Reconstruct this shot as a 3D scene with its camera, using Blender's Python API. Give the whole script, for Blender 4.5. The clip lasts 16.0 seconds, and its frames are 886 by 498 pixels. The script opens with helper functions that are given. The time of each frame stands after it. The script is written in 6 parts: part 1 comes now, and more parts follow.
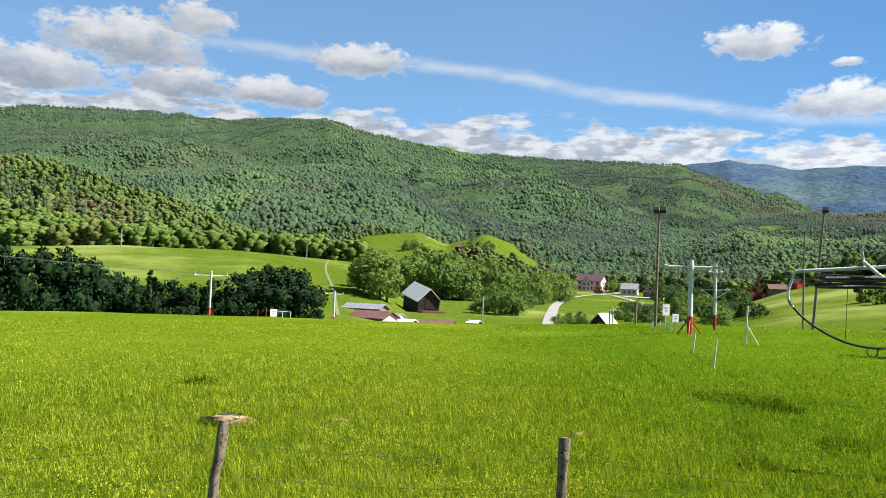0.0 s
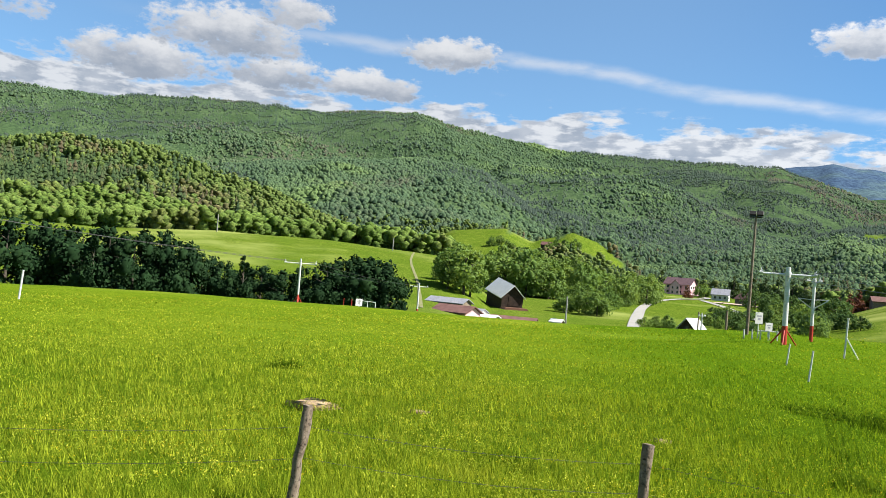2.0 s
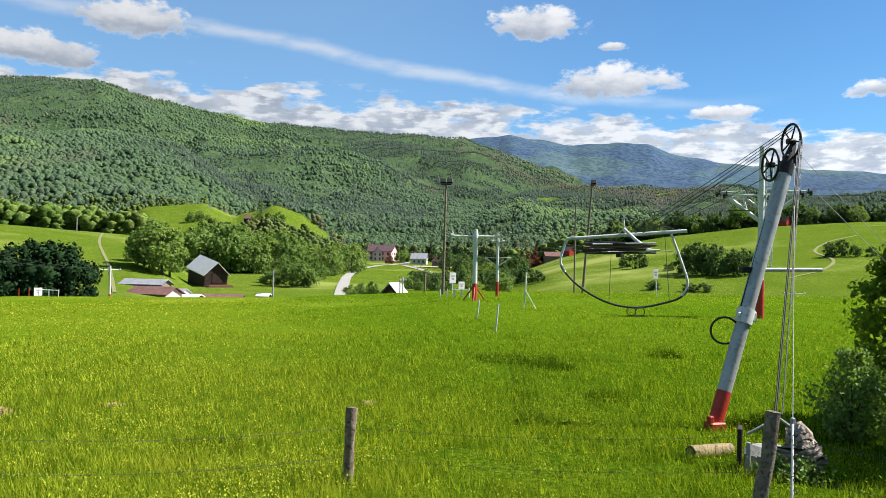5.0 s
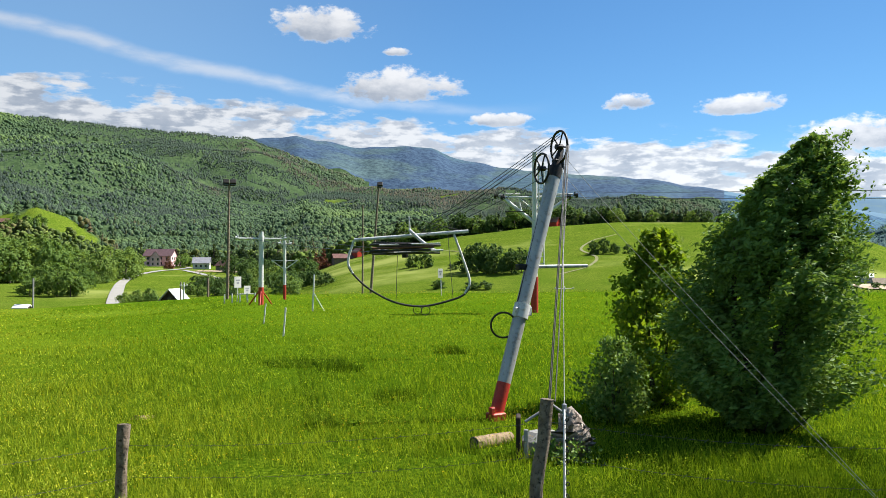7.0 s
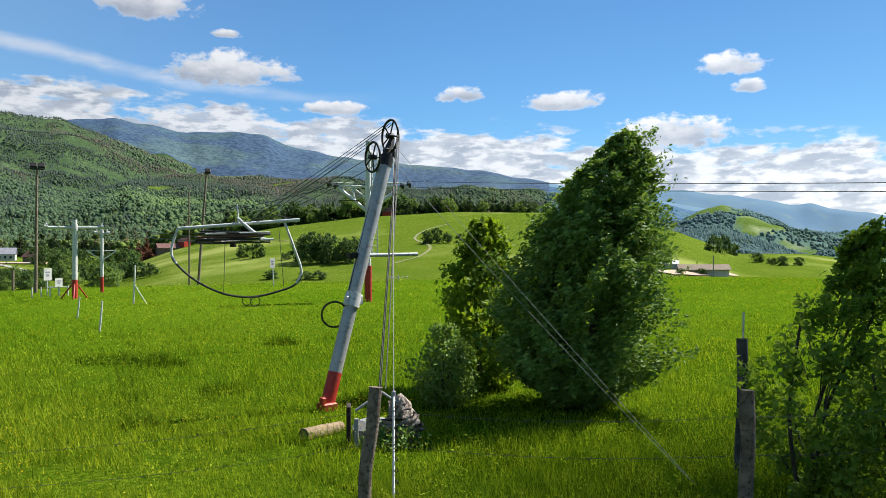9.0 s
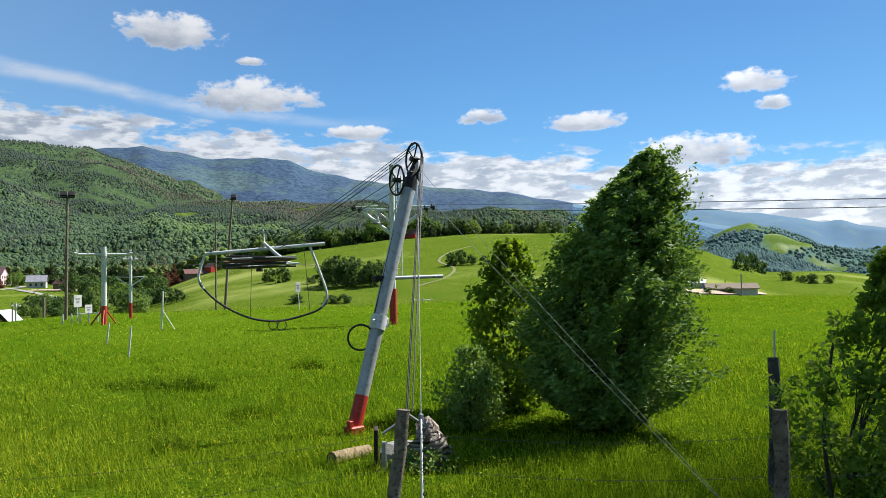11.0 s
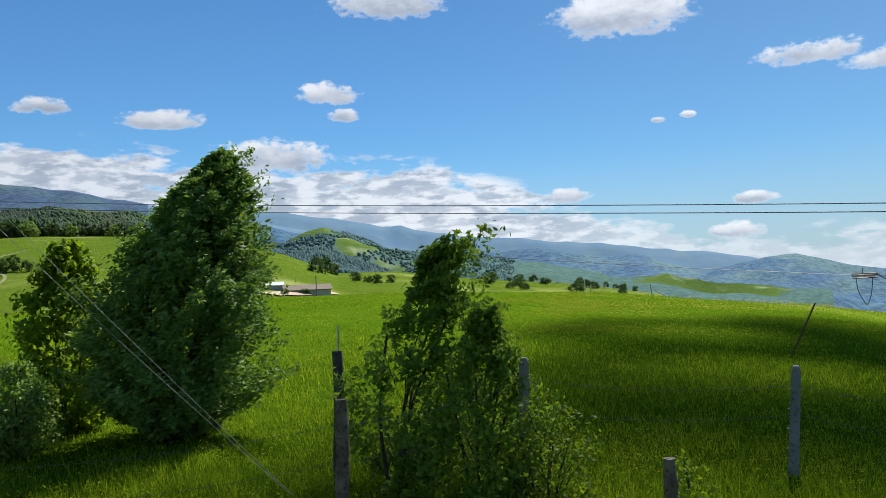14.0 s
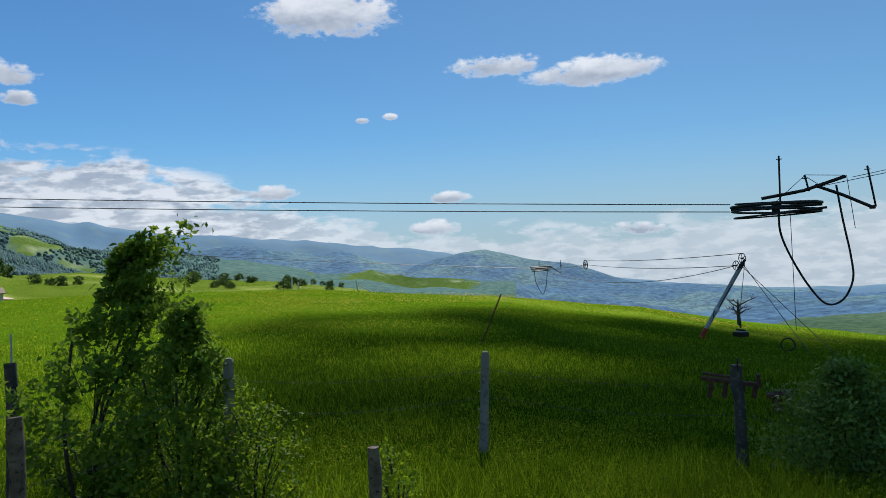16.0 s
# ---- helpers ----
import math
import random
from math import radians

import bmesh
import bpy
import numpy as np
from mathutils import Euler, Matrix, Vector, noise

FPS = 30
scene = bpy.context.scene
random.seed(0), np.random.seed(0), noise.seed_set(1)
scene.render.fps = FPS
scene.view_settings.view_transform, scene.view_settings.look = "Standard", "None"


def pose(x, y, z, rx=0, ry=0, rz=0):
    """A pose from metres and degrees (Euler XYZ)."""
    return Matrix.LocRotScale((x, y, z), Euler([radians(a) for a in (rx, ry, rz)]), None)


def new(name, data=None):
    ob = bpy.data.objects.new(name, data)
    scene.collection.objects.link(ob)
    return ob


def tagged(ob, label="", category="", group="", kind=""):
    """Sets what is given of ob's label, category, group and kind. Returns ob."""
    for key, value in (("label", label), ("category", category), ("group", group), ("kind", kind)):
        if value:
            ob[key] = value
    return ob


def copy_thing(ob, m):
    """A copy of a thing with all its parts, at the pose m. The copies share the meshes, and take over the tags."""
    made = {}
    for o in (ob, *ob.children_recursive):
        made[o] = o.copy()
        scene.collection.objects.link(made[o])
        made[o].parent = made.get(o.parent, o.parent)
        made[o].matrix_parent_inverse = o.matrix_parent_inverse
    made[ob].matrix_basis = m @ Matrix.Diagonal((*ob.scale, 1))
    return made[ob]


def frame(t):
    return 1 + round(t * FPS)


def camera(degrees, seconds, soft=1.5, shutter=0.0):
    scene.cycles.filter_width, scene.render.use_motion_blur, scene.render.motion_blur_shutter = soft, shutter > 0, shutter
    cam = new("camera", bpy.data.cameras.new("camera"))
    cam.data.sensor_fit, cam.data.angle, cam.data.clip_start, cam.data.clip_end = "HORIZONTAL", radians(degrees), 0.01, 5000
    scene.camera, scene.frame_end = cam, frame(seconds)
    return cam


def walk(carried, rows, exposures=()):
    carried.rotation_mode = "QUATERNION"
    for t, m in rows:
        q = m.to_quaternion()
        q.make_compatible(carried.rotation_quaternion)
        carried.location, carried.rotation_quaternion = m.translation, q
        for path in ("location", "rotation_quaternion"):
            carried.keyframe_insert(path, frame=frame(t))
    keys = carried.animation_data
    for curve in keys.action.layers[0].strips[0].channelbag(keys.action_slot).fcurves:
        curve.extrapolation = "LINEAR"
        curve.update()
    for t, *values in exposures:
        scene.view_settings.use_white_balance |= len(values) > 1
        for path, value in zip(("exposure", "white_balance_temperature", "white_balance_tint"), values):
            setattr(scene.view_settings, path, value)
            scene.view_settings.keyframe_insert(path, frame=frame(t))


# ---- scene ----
cam = camera(59.0, 16.0, soft=0.6)
EYE = 2.5
# seconds, azimuth clockwise from the first view, tilt, lean, then the small drift of the held camera in metres
PATH = [
    (0.0, 0.00, 2.50, -2.20, -0.18, -0.14, 0.04), (0.5, -3.44, 2.36, -2.96, -0.20, -0.14, 0.04), (1.0, -6.32, 2.36, -3.99, -0.21, -0.12, 0.04),
    (1.5, -7.57, 2.07, -4.65, -0.21, -0.12, 0.04), (2.0, -6.15, 1.80, -4.63, -0.20, -0.11, 0.04), (2.5, -2.26, 1.48, -4.16, -0.19, -0.12, 0.04),
    (3.0, 2.16, 1.01, -3.48, -0.17, -0.10, 0.04), (5.5, 18.79, 0.95, -0.83, -0.07, 0.01, 0.02), (6.0, 23.09, 1.09, -0.61, -0.06, 0.02, 0.02),
    (6.5, 27.09, 1.10, -0.44, -0.05, 0.05, 0.02), (7.0, 30.52, 1.15, -0.07, -0.03, 0.06, 0.01), (7.5, 34.50, 1.12, 0.08, -0.03, 0.03, 0.01),
    (8.0, 39.22, 0.77, 0.27, 0.01, 0.05, 0.01), (8.5, 42.77, 0.34, 0.30, 0.06, 0.06, -0.00), (9.0, 42.56, 0.35, 0.23, 0.05, 0.06, -0.00),
    (11.5, 40.76, 2.52, 1.19, 0.03, 0.06, -0.01), (12.0, 46.02, 2.80, 1.77, 0.06, 0.07, -0.03), (12.5, 50.76, 2.81, 2.08, 0.09, 0.08, -0.03),
    (13.0, 56.31, 2.58, 2.23, 0.14, 0.08, -0.03), (13.5, 63.46, 2.00, 2.22, 0.18, 0.06, -0.04), (14.0, 70.81, 1.41, 2.18, 0.18, 0.03, -0.04),
    (14.5, 76.52, 1.09, 2.15, 0.22, 0.04, -0.05), (15.0, 80.80, 0.91, 2.24, 0.20, 0.03, -0.05), (15.5, 85.85, 0.71, 2.58, 0.19, 0.02, -0.04),
    (16.0, 92.00, 0.29, 2.87, 0.20, 0.02, -0.05),
]
walk(cam, [(t, pose(x, y, EYE + z, 90 + p, r, -a)) for t, a, p, r, x, y, z in PATH], [(0, 1.4, 6500, 10), (7.0, 1.35, 6500, 10), (9.2, 1.25, 6450, 10), (11.5, 1.2, 6350, 10), (12.5, 1.17, 6300, 10), (13.5, 1.06, 6250, 10), (14.5, 0.88, 6150, 10), (16, 0.78, 6100, 10)])

# ---- sky and sun ----
SUN_AZ, SUN_EL = 98.0, 47.0
sun = new("sun", bpy.data.lights.new("sun", "SUN"))
sun.data.energy, sun.data.angle, sun.data.color = 5.0, radians(0.5), (1.0, 0.96, 0.88)
sun.rotation_euler = (radians(90 - SUN_EL), 0, radians(180 - SUN_AZ))


class Nodes:
    """Short ways to add nodes to a tree."""

    def __init__(self, tree):
        self.tree = tree
        tree.nodes.clear()

    def add(self, kind, **sets):
        n = self.tree.nodes.new(kind)
        for k, v in sets.items():
            setattr(n, k, v)
        return n

    def put(self, socket, v):
        if hasattr(v, "is_output"):
            self.tree.links.new(v, socket)
        else:
            socket.default_value = v

    def math(self, op, a, b=0.0, c=0.0, clamp=False):
        n = self.add("ShaderNodeMath", operation=op, use_clamp=clamp)
        for s, v in zip(n.inputs, (a, b, c)):
            self.put(s, v)
        return n.outputs[0]

    def ramp(self, v, a, b, lo=0.0, hi=1.0):
        n = self.add("ShaderNodeMapRange", interpolation_type="SMOOTHSTEP")
        for s, x in zip(n.inputs, (v, a, b, lo, hi)):
            self.put(s, x)
        return n.outputs[0]

    def mix(self, f, a, b, mode="MIX"):
        n = self.add("ShaderNodeMix", data_type="RGBA", blend_type=mode)
        self.put(n.inputs[0], f), self.put(n.inputs[6], a), self.put(n.inputs[7], b)
        return n.outputs[2]

    def noise(self, vec, scale, detail=4.0, rough=0.55, distortion=0.0):
        n = self.add("ShaderNodeTexNoise")
        if vec is not None:
            self.put(n.inputs["Vector"], vec)
        n.inputs["Scale"].default_value, n.inputs["Detail"].default_value = scale, detail
        n.inputs["Roughness"].default_value, n.inputs["Distortion"].default_value = rough, distortion
        return n.outputs[0]


world = bpy.data.worlds.new("sky")
scene.world = world
world.use_nodes = True
N = Nodes(world.node_tree)
sky = N.add("ShaderNodeTexSky", sky_type="NISHITA", sun_disc=False, sun_elevation=radians(SUN_EL), sun_rotation=radians(SUN_AZ), altitude=700, air_density=1.0, dust_density=0.1, ozone_density=2.2)
way = N.add("ShaderNodeTexCoord").outputs["Generated"]
xyz = N.add("ShaderNodeSeparateXYZ")
N.put(xyz.inputs[0], way)
az = N.math("MULTIPLY", N.math("ARCTAN2", xyz.outputs[0], xyz.outputs[1]), 180 / math.pi)
el = N.math("MULTIPLY", N.math("ARCSINE", xyz.outputs[2]), 180 / math.pi)
ang = N.add("ShaderNodeCombineXYZ")
N.put(ang.inputs[0], az), N.put(ang.inputs[1], N.math("MULTIPLY", el, 1.7))
puff = N.noise(ang.outputs[0], 0.42, 7.0, 0.6)
puff2 = N.noise(ang.outputs[0], 0.14, 5.0, 0.55)
puff3 = N.noise(ang.outputs[0], 1.3, 5.0, 0.6)
wob = N.math("ADD", N.math("MULTIPLY", N.math("SUBTRACT", puff3, 0.5), 2.0), N.math("ADD", N.math("MULTIPLY", N.math("SUBTRACT", puff, 0.5), 2.7), N.math("MULTIPLY", N.math("SUBTRACT", puff2, 0.5), 1.6)))
# cumulus: azimuth, elevation of the middle, half width, half height
CUMULI = [
    (-22.6, 15.2, 5.5, 2.4), (-18.6, 17.2, 2.7, 1.6), (-19.1, 12.9, 4.6, 1.5), (-28.2, 12.6, 5.1, 1.8), (-12.5, 12.8, 4.1, 1.3), (-6.8, 15.5, 3.7, 1.5),
    (21.3, 16.7, 3.4, 1.4), (27.4, 12.6, 4.5, 1.4), (34.8, 10.4, 2.3, 0.6), (44.0, 11.4, 1.7, 0.7), (51.5, 10.8, 3.0, 0.8), (63.1, 12.6, 2.2, 0.9),
    (64.1, 11.2, 1.2, 0.6), (67.3, 18.9, 4.7, 1.6), (85.0, 17.0, 5.1, 2.0), (96.9, 13.1, 3.3, 0.9), (103.8, 12.2, 4.7, 1.2), (86.6, 9.8, 0.55, 0.3),
    (88.6, 10.0, 0.55, 0.3), (80.2, 4.8, 2.0, 0.7), (92.6, 4.0, 1.6, 0.5), (27.2, 15.2, 1.1, 0.35), (58.7, 8.2, 4.3, 1.4), (91.6, 1.8, 2.0, 0.7),
    (105.9, 1.0, 2.2, 0.6), (-40.9, 15.1, 6.1, 2.5),
]
cover, shade = 0.0, 0.0
for a, e, w, h in CUMULI:
    u = N.math("DIVIDE", N.math("SUBTRACT", az, a), w)
    v = N.math("DIVIDE", N.math("SUBTRACT", el, e), h)
    v = N.math("MINIMUM", v, N.math("MULTIPLY", v, 1.5))
    d = N.math("ADD", N.math("MULTIPLY", u, u), N.math("MULTIPLY", v, v))
    f = N.ramp(N.math("SUBTRACT", d, wob), 1.2, 0.35)
    cover = N.math("MAXIMUM", cover, f)
    shade = N.math("MAXIMUM", shade, N.math("MULTIPLY", f, N.ramp(N.math("ADD", v, N.math("MULTIPLY", N.math("SUBTRACT", puff, 0.5), 2.2)), 0.95, -0.4)))
# the bank of cloud that lies along the mountains: torn rows of puffs, lower to the right
flat = N.add("ShaderNodeCombineXYZ")
N.put(flat.inputs[0], N.math("MULTIPLY", az, 0.62)), N.put(flat.inputs[1], N.math("MULTIPLY", el, 2.1))
row = N.noise(flat.outputs[0], 0.33, 6.0, 0.58)
row2 = N.noise(flat.outputs[0], 0.8, 4.0, 0.55)
top = N.math("SUBTRACT", N.ramp(az, -10.0, 75.0, 12.6, 7.8), N.ramp(az, 66.0, 92.0, 0.0, 6.0))
deep = N.math("SUBTRACT", top, el)
bank = N.ramp(N.math("ADD", N.math("MULTIPLY", deep, 0.11), N.math("ADD", row, N.math("MULTIPLY", N.math("SUBTRACT", puff, 0.5), 0.35))), 0.50, 0.63)
bank = N.math("MULTIPLY", bank, N.ramp(deep, -1.0, 0.4))
bank = N.math("MULTIPLY", bank, N.ramp(az, 74.0, 92.0, 0.95, 0.55))
cover = N.math("MAXIMUM", cover, bank)
streak = N.noise(ang.outputs[0], 0.3, 5.0, 0.6)
shade = N.math("MAXIMUM", shade, N.math("MULTIPLY", bank, N.ramp(N.math("ADD", row2, N.math("MULTIPLY", N.math("SUBTRACT", puff, 0.5), 0.8)), 0.62, 0.4, 0.05, 1.0)))
# a long thin veil that falls from left to right
line = N.math("SUBTRACT", el, N.ramp(az, -8.0, 34.0, 16.0, 11.2))
veil = N.math("MULTIPLY", N.ramp(N.math("ABSOLUTE", N.math("ADD", line, N.math("MULTIPLY", N.math("SUBTRACT", puff2, 0.5), 1.4))), 0.7, 0.0), N.math("MULTIPLY", N.ramp(az, -34.0, -6.0), N.ramp(az, 40.0, 22.0)))
cover = N.math("MAXIMUM", cover, N.math("MULTIPLY", N.math("MULTIPLY", veil, 0.55), N.ramp(row, 0.3, 0.6, 0.35, 1.0)))
tone = N.mix(N.math("MULTIPLY", shade, N.ramp(streak, 0.3, 0.65, 0.6, 1.0)), (0.78, 0.79, 0.81, 1), (0.34, 0.385, 0.46, 1))
# clouds shine more towards the sun
bright = N.ramp(az, -20.0, 95.0, 0.78, 1.24)
glow = N.add("ShaderNodeVectorMath", operation="SCALE")
N.put(glow.inputs[0], tone), N.put(glow.inputs[3], bright)
tone = glow.outputs[0]
clear = N.mix(1.0, sky.outputs[0], (0.055, 0.088, 0.108, 1), "MULTIPLY")
clear = N.mix(N.ramp(az, 38.0, 4.0, 0.0, 0.17), clear, (0.5, 0.72, 0.92, 1))
clear = N.mix(N.ramp(az, 60.0, 110.0, 0.0, 0.16), clear, (0.52, 0.82, 1.04, 1))
clear = N.mix(N.ramp(el, 9.0, -1.0, 0.0, 0.75), clear, (0.56, 0.68, 0.8, 1))
even = N.add("ShaderNodeVectorMath", operation="SCALE")
N.put(even.inputs[0], clear), N.put(even.inputs[3], N.ramp(az, 25.0, 100.0, 1.05, 0.82))
clear = even.outputs[0]
back = N.add("ShaderNodeBackground")
N.put(back.inputs[0], N.mix(N.math("MULTIPLY", cover, 0.95), clear, tone))
back.inputs[1].default_value = 0.5
N.put(N.add("ShaderNodeOutputWorld").inputs[0], back.outputs[0])


# ---- materials ----
def material(name, build, rough=0.8, metal=0.0, bump=0.0, bump_scale=40.0, spec=0.3, thin=0.0, clear=0.0):
    """build(N, vec) gives the base colour; bump is the relief's depth in metres; thin: the share of light that leaves let through; clear: the share that vapour lets pass."""
    m = bpy.data.materials.new(name)
    m.use_nodes = True
    n = Nodes(m.node_tree)
    vec = n.add("ShaderNodeTexCoord").outputs["Object"]
    b = n.add("ShaderNodeBsdfPrincipled")
    colour = build(n, vec)
    n.put(b.inputs["Base Color"], colour)
    n.put(b.inputs["Roughness"], rough)
    b.inputs["Metallic"].default_value, b.inputs["Specular IOR Level"].default_value = metal, spec
    if bump:
        k = n.add("ShaderNodeBump")
        k.inputs["Distance"].default_value = bump
        n.put(k.inputs["Height"], n.noise(vec, bump_scale, 5.0, 0.6))
        n.put(b.inputs["Normal"], k.outputs[0])
    out = b.outputs[0]
    if thin:
        tr = n.add("ShaderNodeBsdfTranslucent")
        n.put(tr.inputs[0], n.mix(1.0, colour, (1.25, 1.15, 0.6, 1), "MULTIPLY"))
        mx = n.add("ShaderNodeMixShader")
        mx.inputs[0].default_value = thin
        n.put(mx.inputs[1], b.outputs[0]), n.put(mx.inputs[2], tr.outputs[0])
        out = mx.outputs[0]
    if clear:
        mx = n.add("ShaderNodeMixShader")
        mx.inputs[0].default_value = clear
        n.put(mx.inputs[1], out), n.put(mx.inputs[2], n.add("ShaderNodeBsdfTransparent").outputs[0])
        out = mx.outputs[0]
    n.put(n.add("ShaderNodeOutputMaterial").inputs[0], out)
    return m


def mottled(a, b, scale, c=None, fine=0.0):
    """A colour that wanders between a and b at one scale and towards c at a finer one."""

    def build(n, vec):
        col = n.mix(n.ramp(n.noise(vec, scale), 0.3, 0.7), (*a, 1), (*b, 1))
        if c:
            col = n.mix(n.ramp(n.noise(vec, fine or scale * 9), 0.5, 0.72), col, (*c, 1))
        return col

    return build


def leafy(a, b, c, scale=0.7, d=None, side_tint=False):
    """Leaves: every leaf or clump has its own green."""

    def build(n, vec):
        r = n.add("ShaderNodeNewGeometry").outputs["Random Per Island"]
        col = n.mix(r, (*a, 1), (*b, 1))
        col = n.mix(n.ramp(n.noise(vec, scale), 0.45, 0.75), col, (*c, 1))
        if d:
            col = n.mix(n.ramp(n.noise(vec, scale * 0.37, 5.0, 0.6), 0.56, 0.7), col, (*d, 1))
        if side_tint:
            # yellower hay west, greener towards the lift; lighting painted in too, west brighter
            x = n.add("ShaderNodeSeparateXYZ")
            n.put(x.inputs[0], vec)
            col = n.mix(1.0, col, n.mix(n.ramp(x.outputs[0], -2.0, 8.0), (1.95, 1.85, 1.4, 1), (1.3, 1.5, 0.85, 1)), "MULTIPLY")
        return col

    return build


def woods(a, b, c, brown, scale, fine=0.0):
    """Many trees: each has its own tone, stands change from patch to patch, and leaf masses of the size 1 / fine show on each crown."""

    def build(n, vec):
        tone = n.add("ShaderNodeAttribute", attribute_name="tone").outputs["Fac"]
        tone = n.math("FRACT", n.math("ADD", tone, n.add("ShaderNodeObjectInfo").outputs["Random"]))
        leaf = n.add("ShaderNodeNewGeometry").outputs["Random Per Island"]
        col = n.mix(n.math("ADD", n.math("MULTIPLY", tone, 0.75), n.math("MULTIPLY", leaf, 0.25)), (*a, 1), (*b, 1))
        col = n.mix(n.ramp(n.noise(vec, scale, 5.0, 0.6), 0.52, 0.66), col, (*c, 1))
        col = n.mix(n.math("MULTIPLY", n.ramp(n.noise(vec, scale * 0.6, 5.0, 0.65, 0.6), 0.5, 0.64), n.ramp(tone, 0.1, 0.7)), col, (*brown, 1))
        if fine:
            col = n.mix(1.0, col, n.mix(n.ramp(n.noise(vec, fine, 3.0, 0.7), 0.3, 0.7), (0.6, 0.64, 0.7, 1), (1.5, 1.45, 1.35, 1)), "MULTIPLY")
        return col

    return build


def land(n, vec):
    """Meadow and woodland floor, by what grows where, with lighting and haze painted in by place and distance."""
    g = n.noise(vec, 0.09, 6.0, 0.6)
    f = n.noise(vec, 1.3, 5.0, 0.65)
    h = n.noise(vec, 14.0, 4.0, 0.7)
    far = n.noise(vec, 0.012, 5.0, 0.6)
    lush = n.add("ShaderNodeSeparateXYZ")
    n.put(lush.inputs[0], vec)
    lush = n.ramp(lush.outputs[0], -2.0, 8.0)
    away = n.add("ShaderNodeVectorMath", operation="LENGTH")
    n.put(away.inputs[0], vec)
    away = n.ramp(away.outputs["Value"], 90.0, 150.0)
    grass = n.mix(n.ramp(g, 0.35, 0.65), (0.0825, 0.122, 0.008, 1), (0.125, 0.155, 0.014, 1))
    grass = n.mix(n.ramp(f, 0.5, 0.75), grass, (0.0575, 0.0975, 0.007, 1))
    grass = n.mix(n.ramp(h, 0.36, 0.64), grass, (0.025, 0.05, 0.003, 1))
    grass = n.mix(n.ramp(n.noise(vec, 55.0, 3.0, 0.7), 0.42, 0.62), grass, (0.02, 0.04, 0.0025, 1))
    grass = n.mix(n.ramp(far, 0.5, 0.68), grass, (0.12, 0.145, 0.025, 1))
    # lighting painted in: west brighter, lift side darker; pastures past 90 m paler
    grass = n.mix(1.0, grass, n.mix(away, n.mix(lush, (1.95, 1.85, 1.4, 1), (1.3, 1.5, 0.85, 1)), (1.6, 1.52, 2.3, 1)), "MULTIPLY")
    wood = n.mix(n.ramp(far, 0.4, 0.6), (0.048, 0.08, 0.034, 1), (0.07, 0.105, 0.046, 1))
    wood = n.mix(n.ramp(n.noise(vec, 0.12, 3.0, 0.7), 0.4, 0.6), wood, (0.03, 0.052, 0.024, 1))
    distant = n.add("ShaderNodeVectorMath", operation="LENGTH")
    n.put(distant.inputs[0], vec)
    # haze painted into the eastern hills: woods bluer, clearings paler with distance
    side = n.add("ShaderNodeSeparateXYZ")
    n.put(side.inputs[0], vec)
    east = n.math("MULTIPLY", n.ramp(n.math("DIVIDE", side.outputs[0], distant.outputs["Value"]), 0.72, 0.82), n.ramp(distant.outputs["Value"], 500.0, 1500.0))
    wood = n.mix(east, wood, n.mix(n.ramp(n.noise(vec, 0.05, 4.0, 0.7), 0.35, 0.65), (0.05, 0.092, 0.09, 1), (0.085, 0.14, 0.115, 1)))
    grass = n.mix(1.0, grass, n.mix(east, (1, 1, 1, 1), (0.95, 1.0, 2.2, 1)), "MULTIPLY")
    # shade between the near blades painted in: ground darker within 40 m
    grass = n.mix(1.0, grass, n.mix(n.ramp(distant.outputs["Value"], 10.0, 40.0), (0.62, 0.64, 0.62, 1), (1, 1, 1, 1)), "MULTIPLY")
    grown = n.add("ShaderNodeAttribute", attribute_name="wood").outputs["Fac"]
    return n.mix(grown, grass, wood)


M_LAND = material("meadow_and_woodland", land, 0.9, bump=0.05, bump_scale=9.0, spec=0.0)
M_CONIFER = material("conifer", woods((0.034, 0.06, 0.028), (0.066, 0.1, 0.04), (0.075, 0.11, 0.042), (0.1, 0.085, 0.05), 0.012, 0.7), 0.9, spec=0.05, thin=0.3, bump=0.7, bump_scale=0.7)
M_BROADLEAF = material("broadleaf", woods((0.1, 0.175, 0.045), (0.185, 0.265, 0.07), (0.16, 0.235, 0.06), (0.19, 0.23, 0.075), 0.02), 0.85, spec=0.05, thin=0.46)
# mountain greens lifted, greyed and blued: some distance haze is in the colour
M_FOREST_DARK = material("mountain_spruce_hazed", woods((0.042, 0.064, 0.054), (0.064, 0.088, 0.066), (0.05, 0.076, 0.06), (0.112, 0.1, 0.08), 0.0022, 0.16), 0.95, spec=0.05, thin=0.35, bump=1.6, bump_scale=0.22)
M_FOREST_PALE = material("mountain_beech_hazed", woods((0.066, 0.112, 0.064), (0.098, 0.15, 0.078), (0.14, 0.21, 0.08), (0.105, 0.11, 0.078), 0.0022, 0.16), 0.95, spec=0.05, thin=0.4, bump=1.6, bump_scale=0.22)
M_EDGE = material("wood_edge_leaves", woods((0.105, 0.175, 0.038), (0.175, 0.25, 0.06), (0.155, 0.23, 0.052), (0.165, 0.19, 0.06), 0.02, 0.8), 0.9, spec=0.05, thin=0.4, bump=0.8, bump_scale=0.8)
M_SLOPE = material("hillside_broadleaf", woods((0.1, 0.155, 0.042), (0.17, 0.225, 0.065), (0.16, 0.225, 0.06), (0.18, 0.165, 0.08), 0.012, 0.55), 0.9, spec=0.05, thin=0.4, bump=1.0, bump_scale=0.55)
